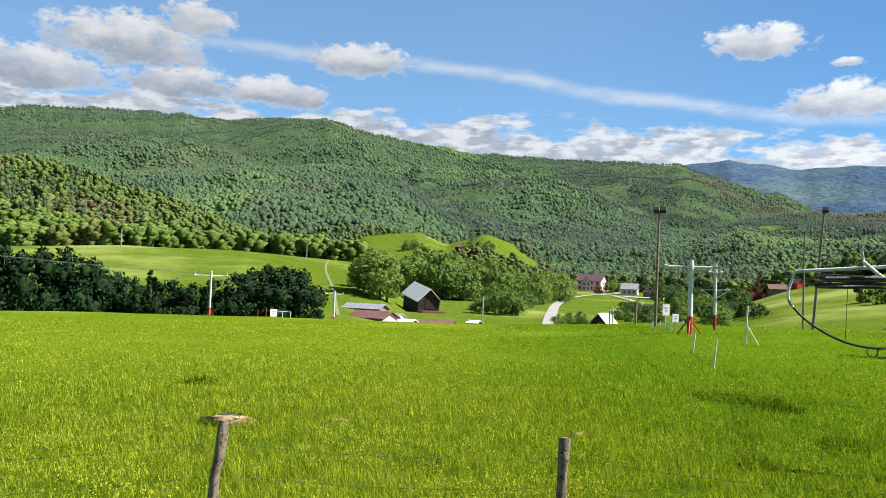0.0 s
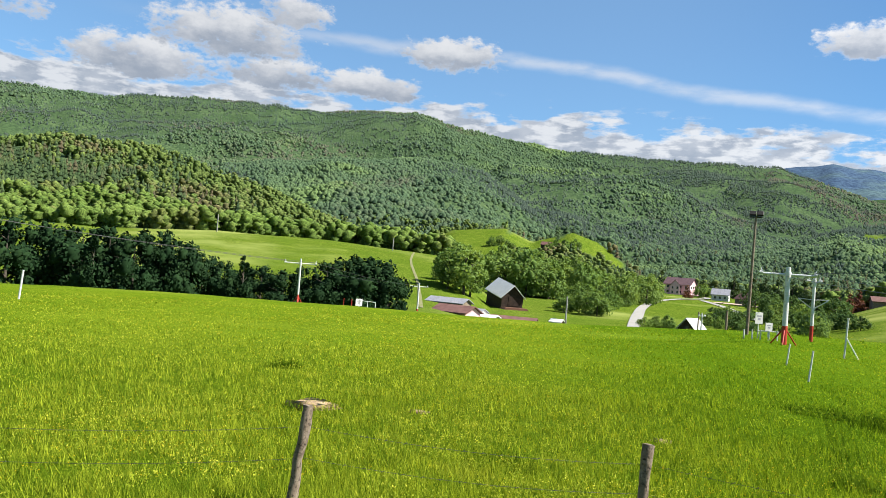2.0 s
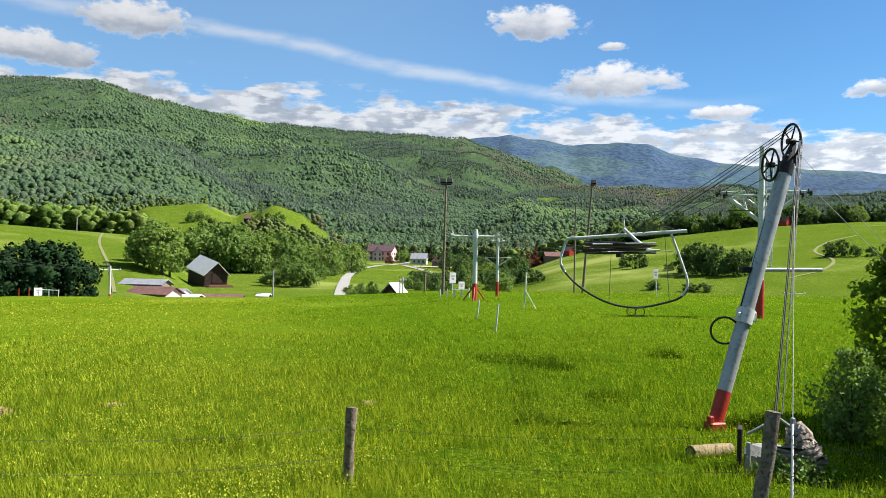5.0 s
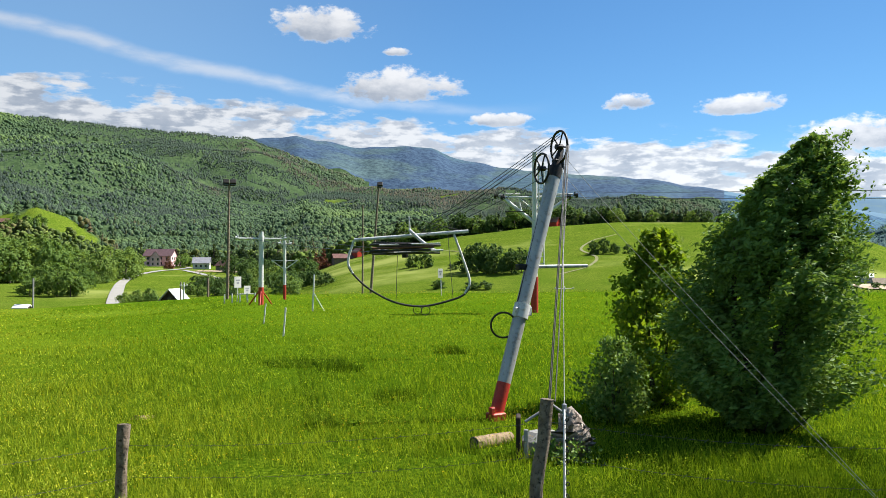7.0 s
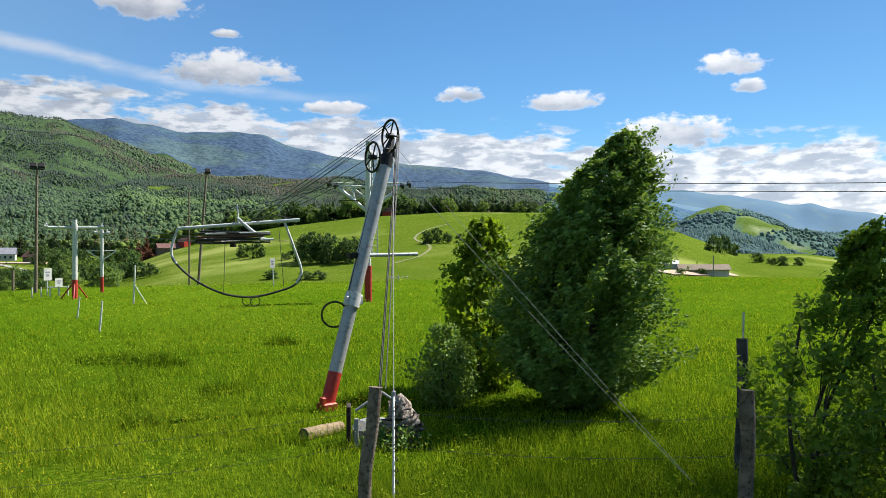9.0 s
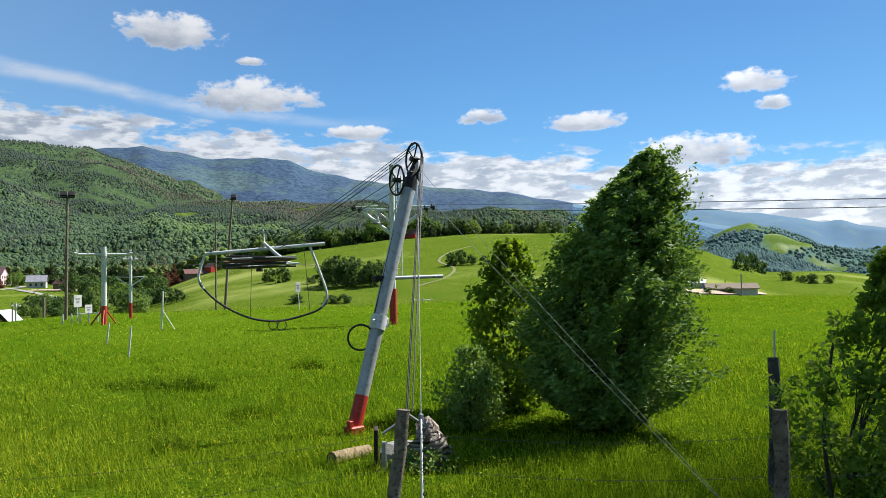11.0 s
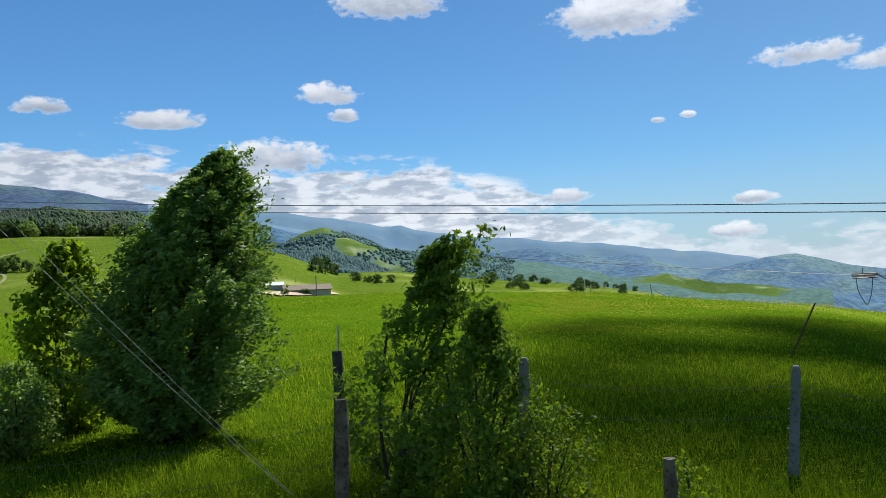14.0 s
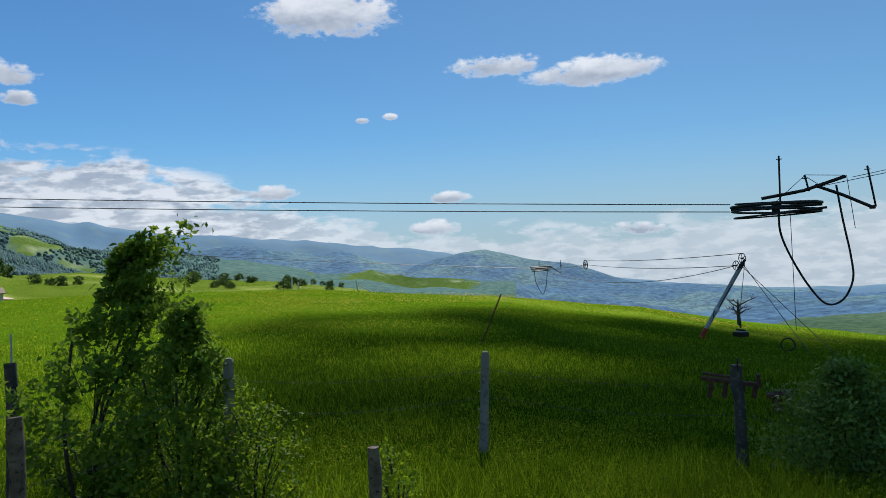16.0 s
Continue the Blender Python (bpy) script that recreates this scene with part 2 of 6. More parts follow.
# haze painted in: leaf colour made paler and bluer to lift shaded sides
M_HAZEWOOD = material("distant_woods_haze_tint", woods((0.085, 0.15, 0.175), (0.115, 0.185, 0.19), (0.13, 0.205, 0.175), (0.11, 0.175, 0.17), 0.005, 0.12), 0.95, spec=0.05, thin=0.5)
M_CLUMP = material("hedge_leaves", woods((0.05, 0.095, 0.03), (0.088, 0.145, 0.045), (0.075, 0.125, 0.036), (0.095, 0.135, 0.044), 0.03), 0.85, spec=0.05, thin=0.35)
# cloud shade over the tree row is painted into this near-black leaf colour
M_SHADELEAF = material("cloud_shaded_leaves", leafy((0.010, 0.024, 0.010), (0.02, 0.042, 0.015), (0.013, 0.032, 0.012)), 0.95, spec=0.03)
# aerial haze over ridges and peak is painted into these blue base colours
M_BLUE_FAR = material("far_ridge_haze_blue", mottled((0.07, 0.133, 0.205), (0.085, 0.147, 0.205), 0.004, (0.095, 0.155, 0.19), 0.01), 0.95, spec=0.05)
M_BLUE_MID = material("middle_ridge_haze_blue", woods((0.038, 0.084, 0.145), (0.038, 0.084, 0.145), (0.05, 0.104, 0.142), (0.08, 0.135, 0.14), 0.0032, 0.045), 0.95, spec=0.05, bump=8.0, bump_scale=0.03)
M_PEAK = material("peak_forest_haze_blue", woods((0.034, 0.06, 0.104), (0.034, 0.06, 0.104), (0.042, 0.076, 0.1), (0.056, 0.09, 0.096), 0.0026, 0.05), 0.95, spec=0.05, bump=4.0, bump_scale=0.03)
M_LEAF = material("tree_leaves", leafy((0.065, 0.15, 0.026), (0.2, 0.3, 0.068), (0.13, 0.22, 0.042)), 0.6, spec=0.2, thin=0.32)
M_LEAF_YOUNG = material("young_leaves", leafy((0.09, 0.18, 0.012), (0.21, 0.29, 0.022), (0.15, 0.23, 0.018)), 0.6, spec=0.18, thin=0.5)
M_HAZEL = material("hazel_leaves", leafy((0.09, 0.19, 0.025), (0.24, 0.34, 0.055), (0.16, 0.26, 0.04)), 0.6, spec=0.15, thin=0.58)
M_BARK = material("bark", mottled((0.036, 0.03, 0.021), (0.084, 0.072, 0.054), 8.0, (0.018, 0.0156, 0.012), 40.0), 0.9, bump=0.01)
M_GREYWOOD = material("weathered_wood", mottled((0.13, 0.095, 0.065), (0.24, 0.19, 0.14), 7.0, (0.035, 0.025, 0.018), 26.0), 0.9, bump=0.02, bump_scale=34.0)
M_MAST = material("grey_mast_paint", mottled((0.31, 0.316, 0.31), (0.384, 0.391, 0.384), 3.0, (0.248, 0.236, 0.211), 14.0), 0.5, 0.35)
M_STEEL = material("whitish_painted_steel", mottled((0.48, 0.49, 0.48), (0.58, 0.58, 0.57), 3.0, (0.36, 0.33, 0.29), 14.0), 0.55, 0.1)
M_RED = material("red_paint", mottled((0.325, 0.0228, 0.013), (0.39, 0.039, 0.0228), 5.0, (0.195, 0.026, 0.013), 18.0), 0.5)
M_DARKSTEEL = material("dark_oiled_steel", mottled((0.018, 0.018, 0.018), (0.036, 0.033, 0.03), 6.0, (0.06, 0.036, 0.024), 20.0), 0.5, 0.4)
M_RUST = material("rusty_steel", mottled((0.096, 0.042, 0.024), (0.144, 0.066, 0.042), 5.0, (0.048, 0.024, 0.018), 20.0), 0.8)
M_CONCRETE = material("grey_concrete", mottled((0.204, 0.204, 0.192), (0.276, 0.27, 0.252), 5.0, (0.12, 0.12, 0.108), 25.0), 0.9, bump=0.006)
M_RUBBER = material("black_rubber_hose", mottled((0.018, 0.018, 0.02), (0.035, 0.034, 0.034), 4.0, (0.06, 0.055, 0.05), 22.0), 0.7)
M_ROPE = material("steel_rope", mottled((0.042, 0.042, 0.042), (0.072, 0.072, 0.072), 3.0), 0.5, 0.5)
M_ROOFTIN = material("pale_sheet_roof", mottled((0.55, 0.55, 0.55), (0.62, 0.61, 0.6), 0.7, (0.44, 0.42, 0.4), 3.0), 0.6)
M_DARKWOOD = material("dark_boards", mottled((0.021, 0.0132, 0.009), (0.042, 0.027, 0.018), 1.2), 0.85)
M_REDROOF = material("faded_red_roof", mottled((0.096, 0.045, 0.039), (0.144, 0.072, 0.06), 0.8), 0.8)
M_PURPLEROOF = material("dark_purplish_roof", mottled((0.06, 0.033, 0.039), (0.096, 0.054, 0.06), 0.8), 0.8)
M_PINK = material("pink_plaster", mottled((0.58, 0.34, 0.37), (0.66, 0.42, 0.43), 0.4), 0.9)
M_WHITE = material("white_plaster", mottled((0.42, 0.414, 0.39), (0.48, 0.474, 0.45), 0.5), 0.9)
M_GLASS = material("dark_window", mottled((0.03, 0.035, 0.04), (0.05, 0.055, 0.06), 1.0), 0.15, spec=0.6)
M_ROAD = material("pale_gravel_road", mottled((0.231, 0.22, 0.198), (0.275, 0.264, 0.242), 0.3, (0.187, 0.171, 0.143), 1.5), 0.95)
M_EARTH = material("bare_sandy_earth", mottled((0.34, 0.25, 0.17), (0.42, 0.33, 0.24), 0.2, (0.24, 0.2, 0.12), 0.9), 0.95)
M_DEADLEAF = material("dead_rusty_needles", leafy((0.12, 0.05, 0.035), (0.19, 0.09, 0.06), (0.14, 0.07, 0.045)), 0.9, spec=0.05, thin=0.2)
M_SLATE = material("blue_grey_sheet_roof", mottled((0.18, 0.186, 0.216), (0.24, 0.24, 0.264), 0.7, (0.132, 0.12, 0.12), 3.0), 0.6)
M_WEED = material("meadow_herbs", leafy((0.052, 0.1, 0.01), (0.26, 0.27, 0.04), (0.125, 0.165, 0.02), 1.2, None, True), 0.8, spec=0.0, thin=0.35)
M_TRACK = material("worn_turf", mottled((0.135, 0.14, 0.05), (0.17, 0.16, 0.08), 0.4, (0.1, 0.125, 0.025), 1.2), 0.95)
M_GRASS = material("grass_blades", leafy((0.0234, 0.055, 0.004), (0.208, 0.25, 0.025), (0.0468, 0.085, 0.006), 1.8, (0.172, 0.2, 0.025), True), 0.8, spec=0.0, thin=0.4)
M_CLOUD = material("cloud_vapour", mottled((0.8, 0.8, 0.81), (0.86, 0.86, 0.86), 0.02), 1.0, spec=0.0, clear=0.81)
M_YELLOW = material("yellow_petals", mottled((0.5, 0.31, 0.003), (0.6, 0.4, 0.006), 2.0), 0.7, spec=0.1)


# ---- the lie of the land ----
def lattice(x, y, seed):
    """Smooth value noise between -1 and 1."""
    xi, yi = np.floor(x).astype(np.int64), np.floor(y).astype(np.int64)
    fx, fy = x - xi, y - yi
    fx, fy = fx * fx * (3 - 2 * fx), fy * fy * (3 - 2 * fy)

    def h(a, b):
        n = (a * 374761393 + b * 668265263 + seed * 144665) & 0x7FFFFFFF
        n = ((n ^ (n >> 13)) * 1274126177) & 0x7FFFFFFF
        return (n ^ (n >> 16)) % 65536 / 32767.5 - 1

    top = h(xi, yi) * (1 - fx) + h(xi + 1, yi) * fx
    low = h(xi, yi + 1) * (1 - fx) + h(xi + 1, yi + 1) * fx
    return top * (1 - fy) + low * fy


def rough(x, y, size, seed, octaves=4):
    return sum(lattice(x / size * 2**i, y / size * 2**i, seed + i) * 0.5**i for i in range(octaves))


# hills: distance of the crest, of the foot, then azimuths and the crest's elevation angles, set to fit the camera's
# view
HILLS = [
    (340, 140, (-60.9, -29.7, -22.6, -14.5, -6.3, -4.6, -3.2, -1.0), (1.12, 1.28, 1.75, 1.76, 1.28, 0.6, -0.9, -2.6)),
    (900, 380, (-60.9, -37.9, -32.8, -26.7, -23.3, -19.6, -15.8, -11.8, -7.3), (3.94, 5.19, 6.52, 6.43, 5.52, 4.61, 3.18, 1.86, 0.23)),
    (800, 540, (-9.4, -7, -5.8, -1.9, 0.1, 3, 4.8, 6.8, 8.1), (0.94, 2.51, 3.27, 3.76, 2.91, 3.79, 3.17, 1.84, 0.52)),
    (1900, 900, (-22.6, -14.8, -8.1, -3.9, -0.4, 3, 7.2, 10.2), (6.54, 7.57, 8.09, 7.7, 5.76, 3.79, 1.44, 0.31)),
    (2400, 1100, (-7.5, -5.5, -2.1, 3.7, 10.9, 16.8, 21.7, 26.7), (4.0, 6.4, 8.3, 8.07, 6.61, 5.07, 2.78, 0.98)),
    (3000, 1500, (-60.9, -30.3, -24.7, -19.6, -16.1, -12.2, -9, -4.8, 0.3, 4.6, 9.9, 16.4, 24.7), (9.1, 10.05, 10.85, 10.95, 10.8, 11.25, 11.4, 10.55, 9.7, 9.35, 9.2, 8.9, 6.04)),
    (4000, 2400, (10.2, 16.4, 19.8, 23.8, 29.8, 31.2, 35.2, 42, 45.6, 50.8, 56.7, 61.7), (8.07, 8.85, 9.3, 8.54, 8.59, 7.82, 7.09, 6.44, 6.09, 5.06, 3.97, 2.9)),
    (2600, 1000, (15.5, 20.6, 28.8, 35, 41.2, 49.4, 56.7), (4.05, 5.48, 5.47, 5.1, 4.63, 4.14, 2.95)),
    (420, 130, (14.4, 18.5, 20.6, 23.7, 27.5, 30.7, 36.6, 43, 47.3, 53.5, 59.4, 63.1, 67.2, 74, 80.2, 86.4), (-2.07, -1.55, -0.75, 0.4, 1.35, 1.95, 2.7, 3.05, 3.0, 2.91, 1.41, -0.06, -0.07, -0.93, -1.44, -2.42)),
    (1700, 700, (51.4, 59.4, 60.5, 62.2, 63.8, 66.8, 74, 82.2), (1.99, 2.23, 2.8, 3.21, 2.9, 1.56, 0.8, -0.67)),
    (3000, 1500, (57.7, 66.8, 72.9, 77, 81.2, 85.3, 89.5, 97.7, 104.9, 121.1, 133.2), (0.9, 0.95, 1.15, 1.25, 0.65, 0.44, -1.16, -2.3, -2.71, -3.92, -4.29)),
    (1300, 500, (103, 108, 112, 116, 122, 133), (-7, -5.2, -4.6, -4.2, -3.9, -3.6)),
    (3500, 2200, (88.4, 91.6, 95.1, 98.7, 101.8, 105.9), (-1.41, -0.25, 0.19, -0.66, -1.28, -2.71)),
    (4600, 3600, (49.4, 59.7, 67.8, 70.8, 72.9, 80.2, 82.2, 89.2, 92.6, 100.8, 109.9, 116, 121.1, 133.2), (5.06, 4.44, 3.31, 2.63, 2.48, 1.62, 1.57, 0.68, -0.04, -1.69, -2.91, -3.21, -3.41, -3.28)),
]
# the meadow's brow: azimuth, distance, height under the eye
BROW = [(-180, 90, -4), (-60.9, 110, -5.6), (-28.7, 110, -5.36), (-18.6, 105, -5.25), (-7.3, 90, -4.61), (4, 80, -4.01), (15.5, 72, -2.84), (36, 70, -2.56), (61.6, 75, -2.2), (70.8, 75, -2.42), (82.2, 72, -2.88), (96.7, 70, -4.24), (105.9, 85, -6.71), (113, 95, -9.5), (121.1, 95, -11.1), (180, 90, -4)]


def land_z(a, d):
    """Height of the ground at azimuth a (degrees) and distance d."""
    a, d = np.asarray(a, float), np.asarray(d, float)
    x, y = d * np.sin(np.radians(a)), d * np.cos(np.radians(a))
    bd, bz = (np.interp(a, [b[0] for b in BROW], [b[i] for b in BROW]) for i in (1, 2))
    near = -2.5 + (bz + 2.5) * np.clip((d - 8) / (bd - 8), 0, None)
    fall = np.clip(d - bd, 0, None)
    near = near - 0.10 * fall**2 / (fall + 12)
    side = np.clip((a - 62) / 22, 0, 1)
    side = np.where(np.abs(a) > 130, 0.5, side)
    valley = np.interp(d, (0, 150, 250, 520, 800, 1300, 5000), (-10, -9.5, -7.5, -1.5, 4, 12, 40)) * (1 - side) + side * np.interp(d, (0, 150, 500, 1500, 5000), (-14, -14, -32, -85, -230))
    valley = np.where((a > 90) & (a < 135), valley * (1 + 0.9 * np.clip((a - 94) / 10, 0, 1)), valley)
    z = np.where(d < bd + 20, near, np.maximum(near, valley))
    swell = rough(x, y, 260, 5, 5)
    for crest, foot, azs, els in HILLS:
        e = np.interp(a, azs, els, left=-30, right=-30)
        e = e + (0.10 if crest > 1500 else 0.0) * lattice(a * 0.9, a * 0 + crest, 3)
        zc = crest * np.tan(np.radians(e))
        s = np.clip((d - foot) / (crest - foot), 0, 1)
        zf = np.minimum(valley, zc)
        hill = zf + (zc - zf) * (s * s * (3 - 2 * s) * 0.35 + s * 0.65)
        hill = hill + swell * np.clip((crest - 400) / 40, 0, 40) * s * (1 - s) * 4 * 0.8
        hill = np.where(d > crest, zc - (0.25 if crest > 1000 else 0.05) * (d - crest), hill)
        hill = np.where((d < foot) | (e < -20), -1e4, hill)
        z = np.maximum(z, hill)
    z = z + 0.10 * rough(x, y, 9, 11, 3) * np.clip((d - 6) / 10, 0, 1)
    # rising ground closes the place behind
    z = np.where(np.abs(a - 40) > 105, np.maximum(z, -4 + np.clip(d - 300, 0, None) * 0.12), z)
    return z + EYE


def xyz_at(a, d, z=None):
    a = radians(a)
    return Vector((d * math.sin(a), d * math.cos(a), float(land_z(math.degrees(a), d)) if z is None else z))


def seen_at(a, d, e):
    """The place at azimuth a and distance d that stands e degrees above the eye."""
    return Vector((d * math.sin(radians(a)), d * math.cos(radians(a)), EYE + d * math.tan(radians(e))))


def inside(a, d, a0, d0, wa, wd):
    return ((a - a0) / wa) ** 2 + ((np.log(d) - np.log(d0)) / wd) ** 2 < 1


def where(a, e, lo, hi):
    """Distance along azimuth a at which the ground first shows e degrees above the eye."""
    d = np.geomspace(lo, hi, 400)
    seen = np.degrees(np.arctan2(land_z(np.full(400, a), d) - EYE, d))
    k = np.argmax(seen >= e)
    return float(d[k]) if seen[k] >= e else hi


def wooded(a, d):
    """Where woods stand."""
    x, y = d * np.sin(np.radians(a)), d * np.cos(np.radians(a))
    edge = 1 + 0.06 * rough(x, y, 60, 21, 3)
    w = (d > 350 * edge) & (a < -6)
    w |= (d > 560 * edge) & (a >= -6) & (a < 20.5)
    w |= (d > 417 + 30 * np.abs(edge - 1)) & (a >= 20) & (a < 49)
    w |= (d > 640 * edge) & (a >= 49)
    for a0, d0, wa, wd in ((-4.0, 720, 3.3, 0.16), (0.0, 730, 2.2, 0.14), (4.6, 740, 2.4, 0.14), (61.7, 1540, 2.2, 0.10), (64.6, 1290, 1.6, 0.09), (67.5, 1150, 1.6, 0.05), (29.5, 2180, 2.6, 0.025), (23, 1900, 1.2, 0.05)):
        w &= ~inside(a, d * edge, a0, d0, wa, wd)
    clear = rough(x, y, 420, 41, 3)
    w &= ~((a > 50) & (d > 800) & (clear > 0.55) & (d < 3200))
    w &= ~((a > 62) & (d < 700))
    w |= (a > 99) & (d > 620 * edge) & (clear < 0.4)
    return w


AZS = np.concatenate([np.arange(-180, -75, 5.0), np.arange(-75, 135, 0.35), np.arange(135, 180, 5.0)])
RINGS = np.concatenate([np.linspace(0.01, 8, 8), np.geomspace(9, 4850, 185)])
A, D = np.meshgrid(AZS, RINGS)
Z = land_z(A, D)
na, nr = len(AZS), len(RINGS)
SEEN = np.maximum.accumulate(np.degrees(np.arctan2(Z - EYE, D)), axis=0)


def raw_mesh(name, verts, faces, mat, smooth=False):
    me = bpy.data.meshes.new(name)
    verts, faces = np.asarray(verts, np.float32), np.asarray(faces, np.int32)
    k = faces.shape[1]
    me.vertices.add(len(verts))
    me.vertices.foreach_set("co", verts.ravel())
    me.loops.add(faces.size)
    me.loops.foreach_set("vertex_index", faces.ravel())
    me.polygons.add(len(faces))
    me.polygons.foreach_set("loop_start", np.arange(0, faces.size, k, dtype=np.int32))
    if smooth:
        me.polygons.foreach_set("use_smooth", np.ones(len(faces), bool))
    me.materials.append(mat)
    me.update(calc_edges=True)
    return me


co = np.stack([D * np.sin(np.radians(A)), D * np.cos(np.radians(A)), Z], -1).reshape(-1, 3)
i = np.arange(nr - 1)[:, None] * na + np.arange(na)[None]
j = np.arange(nr - 1)[:, None] * na + (np.arange(na) + 1)[None] % na
quads = np.stack([i, j, j + na, i + na], -1).reshape(-1, 4)
ring, col = np.arange(len(quads)) // na, np.arange(len(quads)) % na
near_q = (RINGS[ring] < 3250) & ((RINGS[ring] < 2850) | (AZS[col] < 25)) & ((RINGS[ring] < 2250) | (AZS[col] < 50)) & ((RINGS[ring] < 900) | (AZS[col] < 97))
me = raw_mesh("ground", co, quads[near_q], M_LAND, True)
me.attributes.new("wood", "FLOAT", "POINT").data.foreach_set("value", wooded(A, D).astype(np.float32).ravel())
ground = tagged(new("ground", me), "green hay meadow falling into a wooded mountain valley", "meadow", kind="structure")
for lo, hi, a0, a1, mat, label in ((0, 3650, 50, 181, M_BLUE_MID, "wooded ridges across the valley, haze painted in as blue-green"), (3650, 9999, 50, 181, M_BLUE_FAR, "far mountain ridges on the horizon, haze painted in as blue"), (0, 9999, -181, 50, M_PEAK, "dark wooded peak behind the mountain, haze painted in as blue")):
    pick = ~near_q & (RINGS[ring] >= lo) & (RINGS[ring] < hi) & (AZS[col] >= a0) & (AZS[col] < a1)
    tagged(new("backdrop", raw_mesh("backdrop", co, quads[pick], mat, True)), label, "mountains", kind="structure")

# ---- woods ----
rng = np.random.default_rng(7)


def blob(rings, sides):
    """A unit crown: a rough ball with its foot at 0 and its tip at 1."""
    v = [(0, 0, 0.0)]
    for r in range(1, rings):
        p = math.pi * r / rings
        v += [(math.sin(p) * math.cos(2 * math.pi * s / sides + r), math.sin(p) * math.sin(2 * math.pi * s / sides + r), 0.5 - 0.5 * math.cos(p)) for s in range(sides)]
    v.append((0, 0, 1.0))
    f = [(0, 1 + (s + 1) % sides, 1 + s) for s in range(sides)]
    for r in range(rings - 2):
        for s in range(sides):
            p, q = 1 + r * sides + s, 1 + r * sides + (s + 1) % sides
            f += [(p, q, q + sides), (p, q + sides, p + sides)]
    top = len(v) - 1
    f += [(top, top - sides + s, top - sides + (s + 1) % sides) for s in range(sides)]
    return np.array(v, float), np.array(f)


def cone(sides):
    v = [(math.cos(2 * math.pi * s / sides), math.sin(2 * math.pi * s / sides), 0.08) for s in range(sides)] + [(0, 0, 1.0)]
    return np.array(v, float), np.array([(s, (s + 1) % sides, sides) for s in range(sides)])


def cap(sides):
    """A rounded crown top: two rings and a tip."""
    v = [(r * math.cos(2 * math.pi * (s + o) / sides), r * math.sin(2 * math.pi * (s + o) / sides), z) for r, z, o in ((1.0, 0.0, 0.0), (0.82, 0.58, 0.5)) for s in range(sides)] + [(0, 0, 1.0)]
    f = []
    for s in range(sides):
        t = (s + 1) % sides
        f += [(s, t, sides + s), (t, sides + t, sides + s), (sides + s, sides + t, 2 * sides)]
    return np.array(v, float), np.array(f)


def scatter(name, base, pos, width, height, mat, jitter=0.25, smooth=False):
    """One mesh of many low crowns, each jittered by itself."""
    v, f = base
    n = len(pos)
    turn = rng.uniform(0, 2 * math.pi, n)
    c, s = np.cos(turn)[:, None], np.sin(turn)[:, None]
    x, y, z = (v[None, :, k] for k in range(3))
    r = 1 + rng.normal(0, jitter, (n, len(v)))
    px = (x * c - y * s) * width[:, None] * r
    py = (x * s + y * c) * width[:, None] * r
    pz = z * height[:, None] * (1 + rng.normal(0, jitter * 0.25, (n, len(v))))
    co = np.stack([px + pos[:, 0, None], py + pos[:, 1, None], pz + pos[:, 2, None]], -1).reshape(-1, 3)
    fa = (f[None] + (np.arange(n) * len(v))[:, None, None]).reshape(-1, 3)
    me = raw_mesh(name, co, fa, mat, smooth)
    me.attributes.new("tone", "FLOAT", "POINT").data.foreach_set("value", np.repeat(rng.uniform(0, 1, n), len(v)).astype(np.float32))
    return me


def stand(n, a0, a1, d0, d1, keep=None):
    """Places for trees, evenly over azimuth and the logarithm of the distance, where woods stand."""
    a, d = rng.uniform(a0, a1, n), np.exp(rng.uniform(math.log(d0), math.log(d1), n))
    k = wooded(a, d) if keep is None else keep(a, d)
    # trees that the land hides from the camera are mostly left out
    top = np.degrees(np.arctan2(land_z(a, d) + 13 - EYE, d))
    brow = SEEN[np.clip(np.searchsorted(RINGS, d) - 2, 0, nr - 1), np.clip(np.searchsorted(AZS, a), 0, na - 1)]
    k &= (top > brow - 0.05) | (rng.uniform(size=n) < 0.12)
    a, d = a[k], d[k]
    return a, d, np.stack([d * np.sin(np.radians(a)), d * np.cos(np.radians(a)), land_z(a, d)], -1)


def clumps_of(n, profile, seed):
    """A crown of several leafy lumps, one unit high and about one wide."""
    r = np.random.default_rng(seed)
    v, f = blob(3, 5)
    vs, fs = [], []
    for k in range(n):
        z = (k + 0.3) / n
        a = 2.4 * k + r.uniform(-0.4, 0.4)
        w = np.interp(z, *profile) * 1.25
        c = np.array([w * math.cos(a), w * math.sin(a), z * 0.8])
        size = np.array([1, 1, 0.72]) * (0.36 + 0.55 * np.interp(z, *profile)) * r.uniform(0.85, 1.15)
        fs.append(f + len(v) * k)
        vs.append(v * size + c - np.array([0, 0, 0.1]))
    return np.concatenate(vs), np.concatenate(fs)


def tiers(n, sides):
    """A spruce: stacked ragged skirts."""
    vs, fs = [], []
    v, f = cone(sides)
    for k in range(n):
        z0, z1 = 0.12 + 0.75 * k / n, min(1.0, 0.12 + 0.75 * k / n + 0.9 / n)
        w = 1.05 * (1 - k / n) + 0.08
        q = v.copy()
        q[:, 2] = z0 + (z1 - z0) * (q[:, 2] - 0.08) / 0.92
        q[:, :2] *= w
        vs.append(q), fs.append(f + len(v) * k)
    return np.concatenate(vs), np.concatenate(fs)


CROWN_ROUND = ((0, 0.15, 0.45, 0.8, 1.0), (0.28, 0.45, 0.5, 0.34, 0.05))
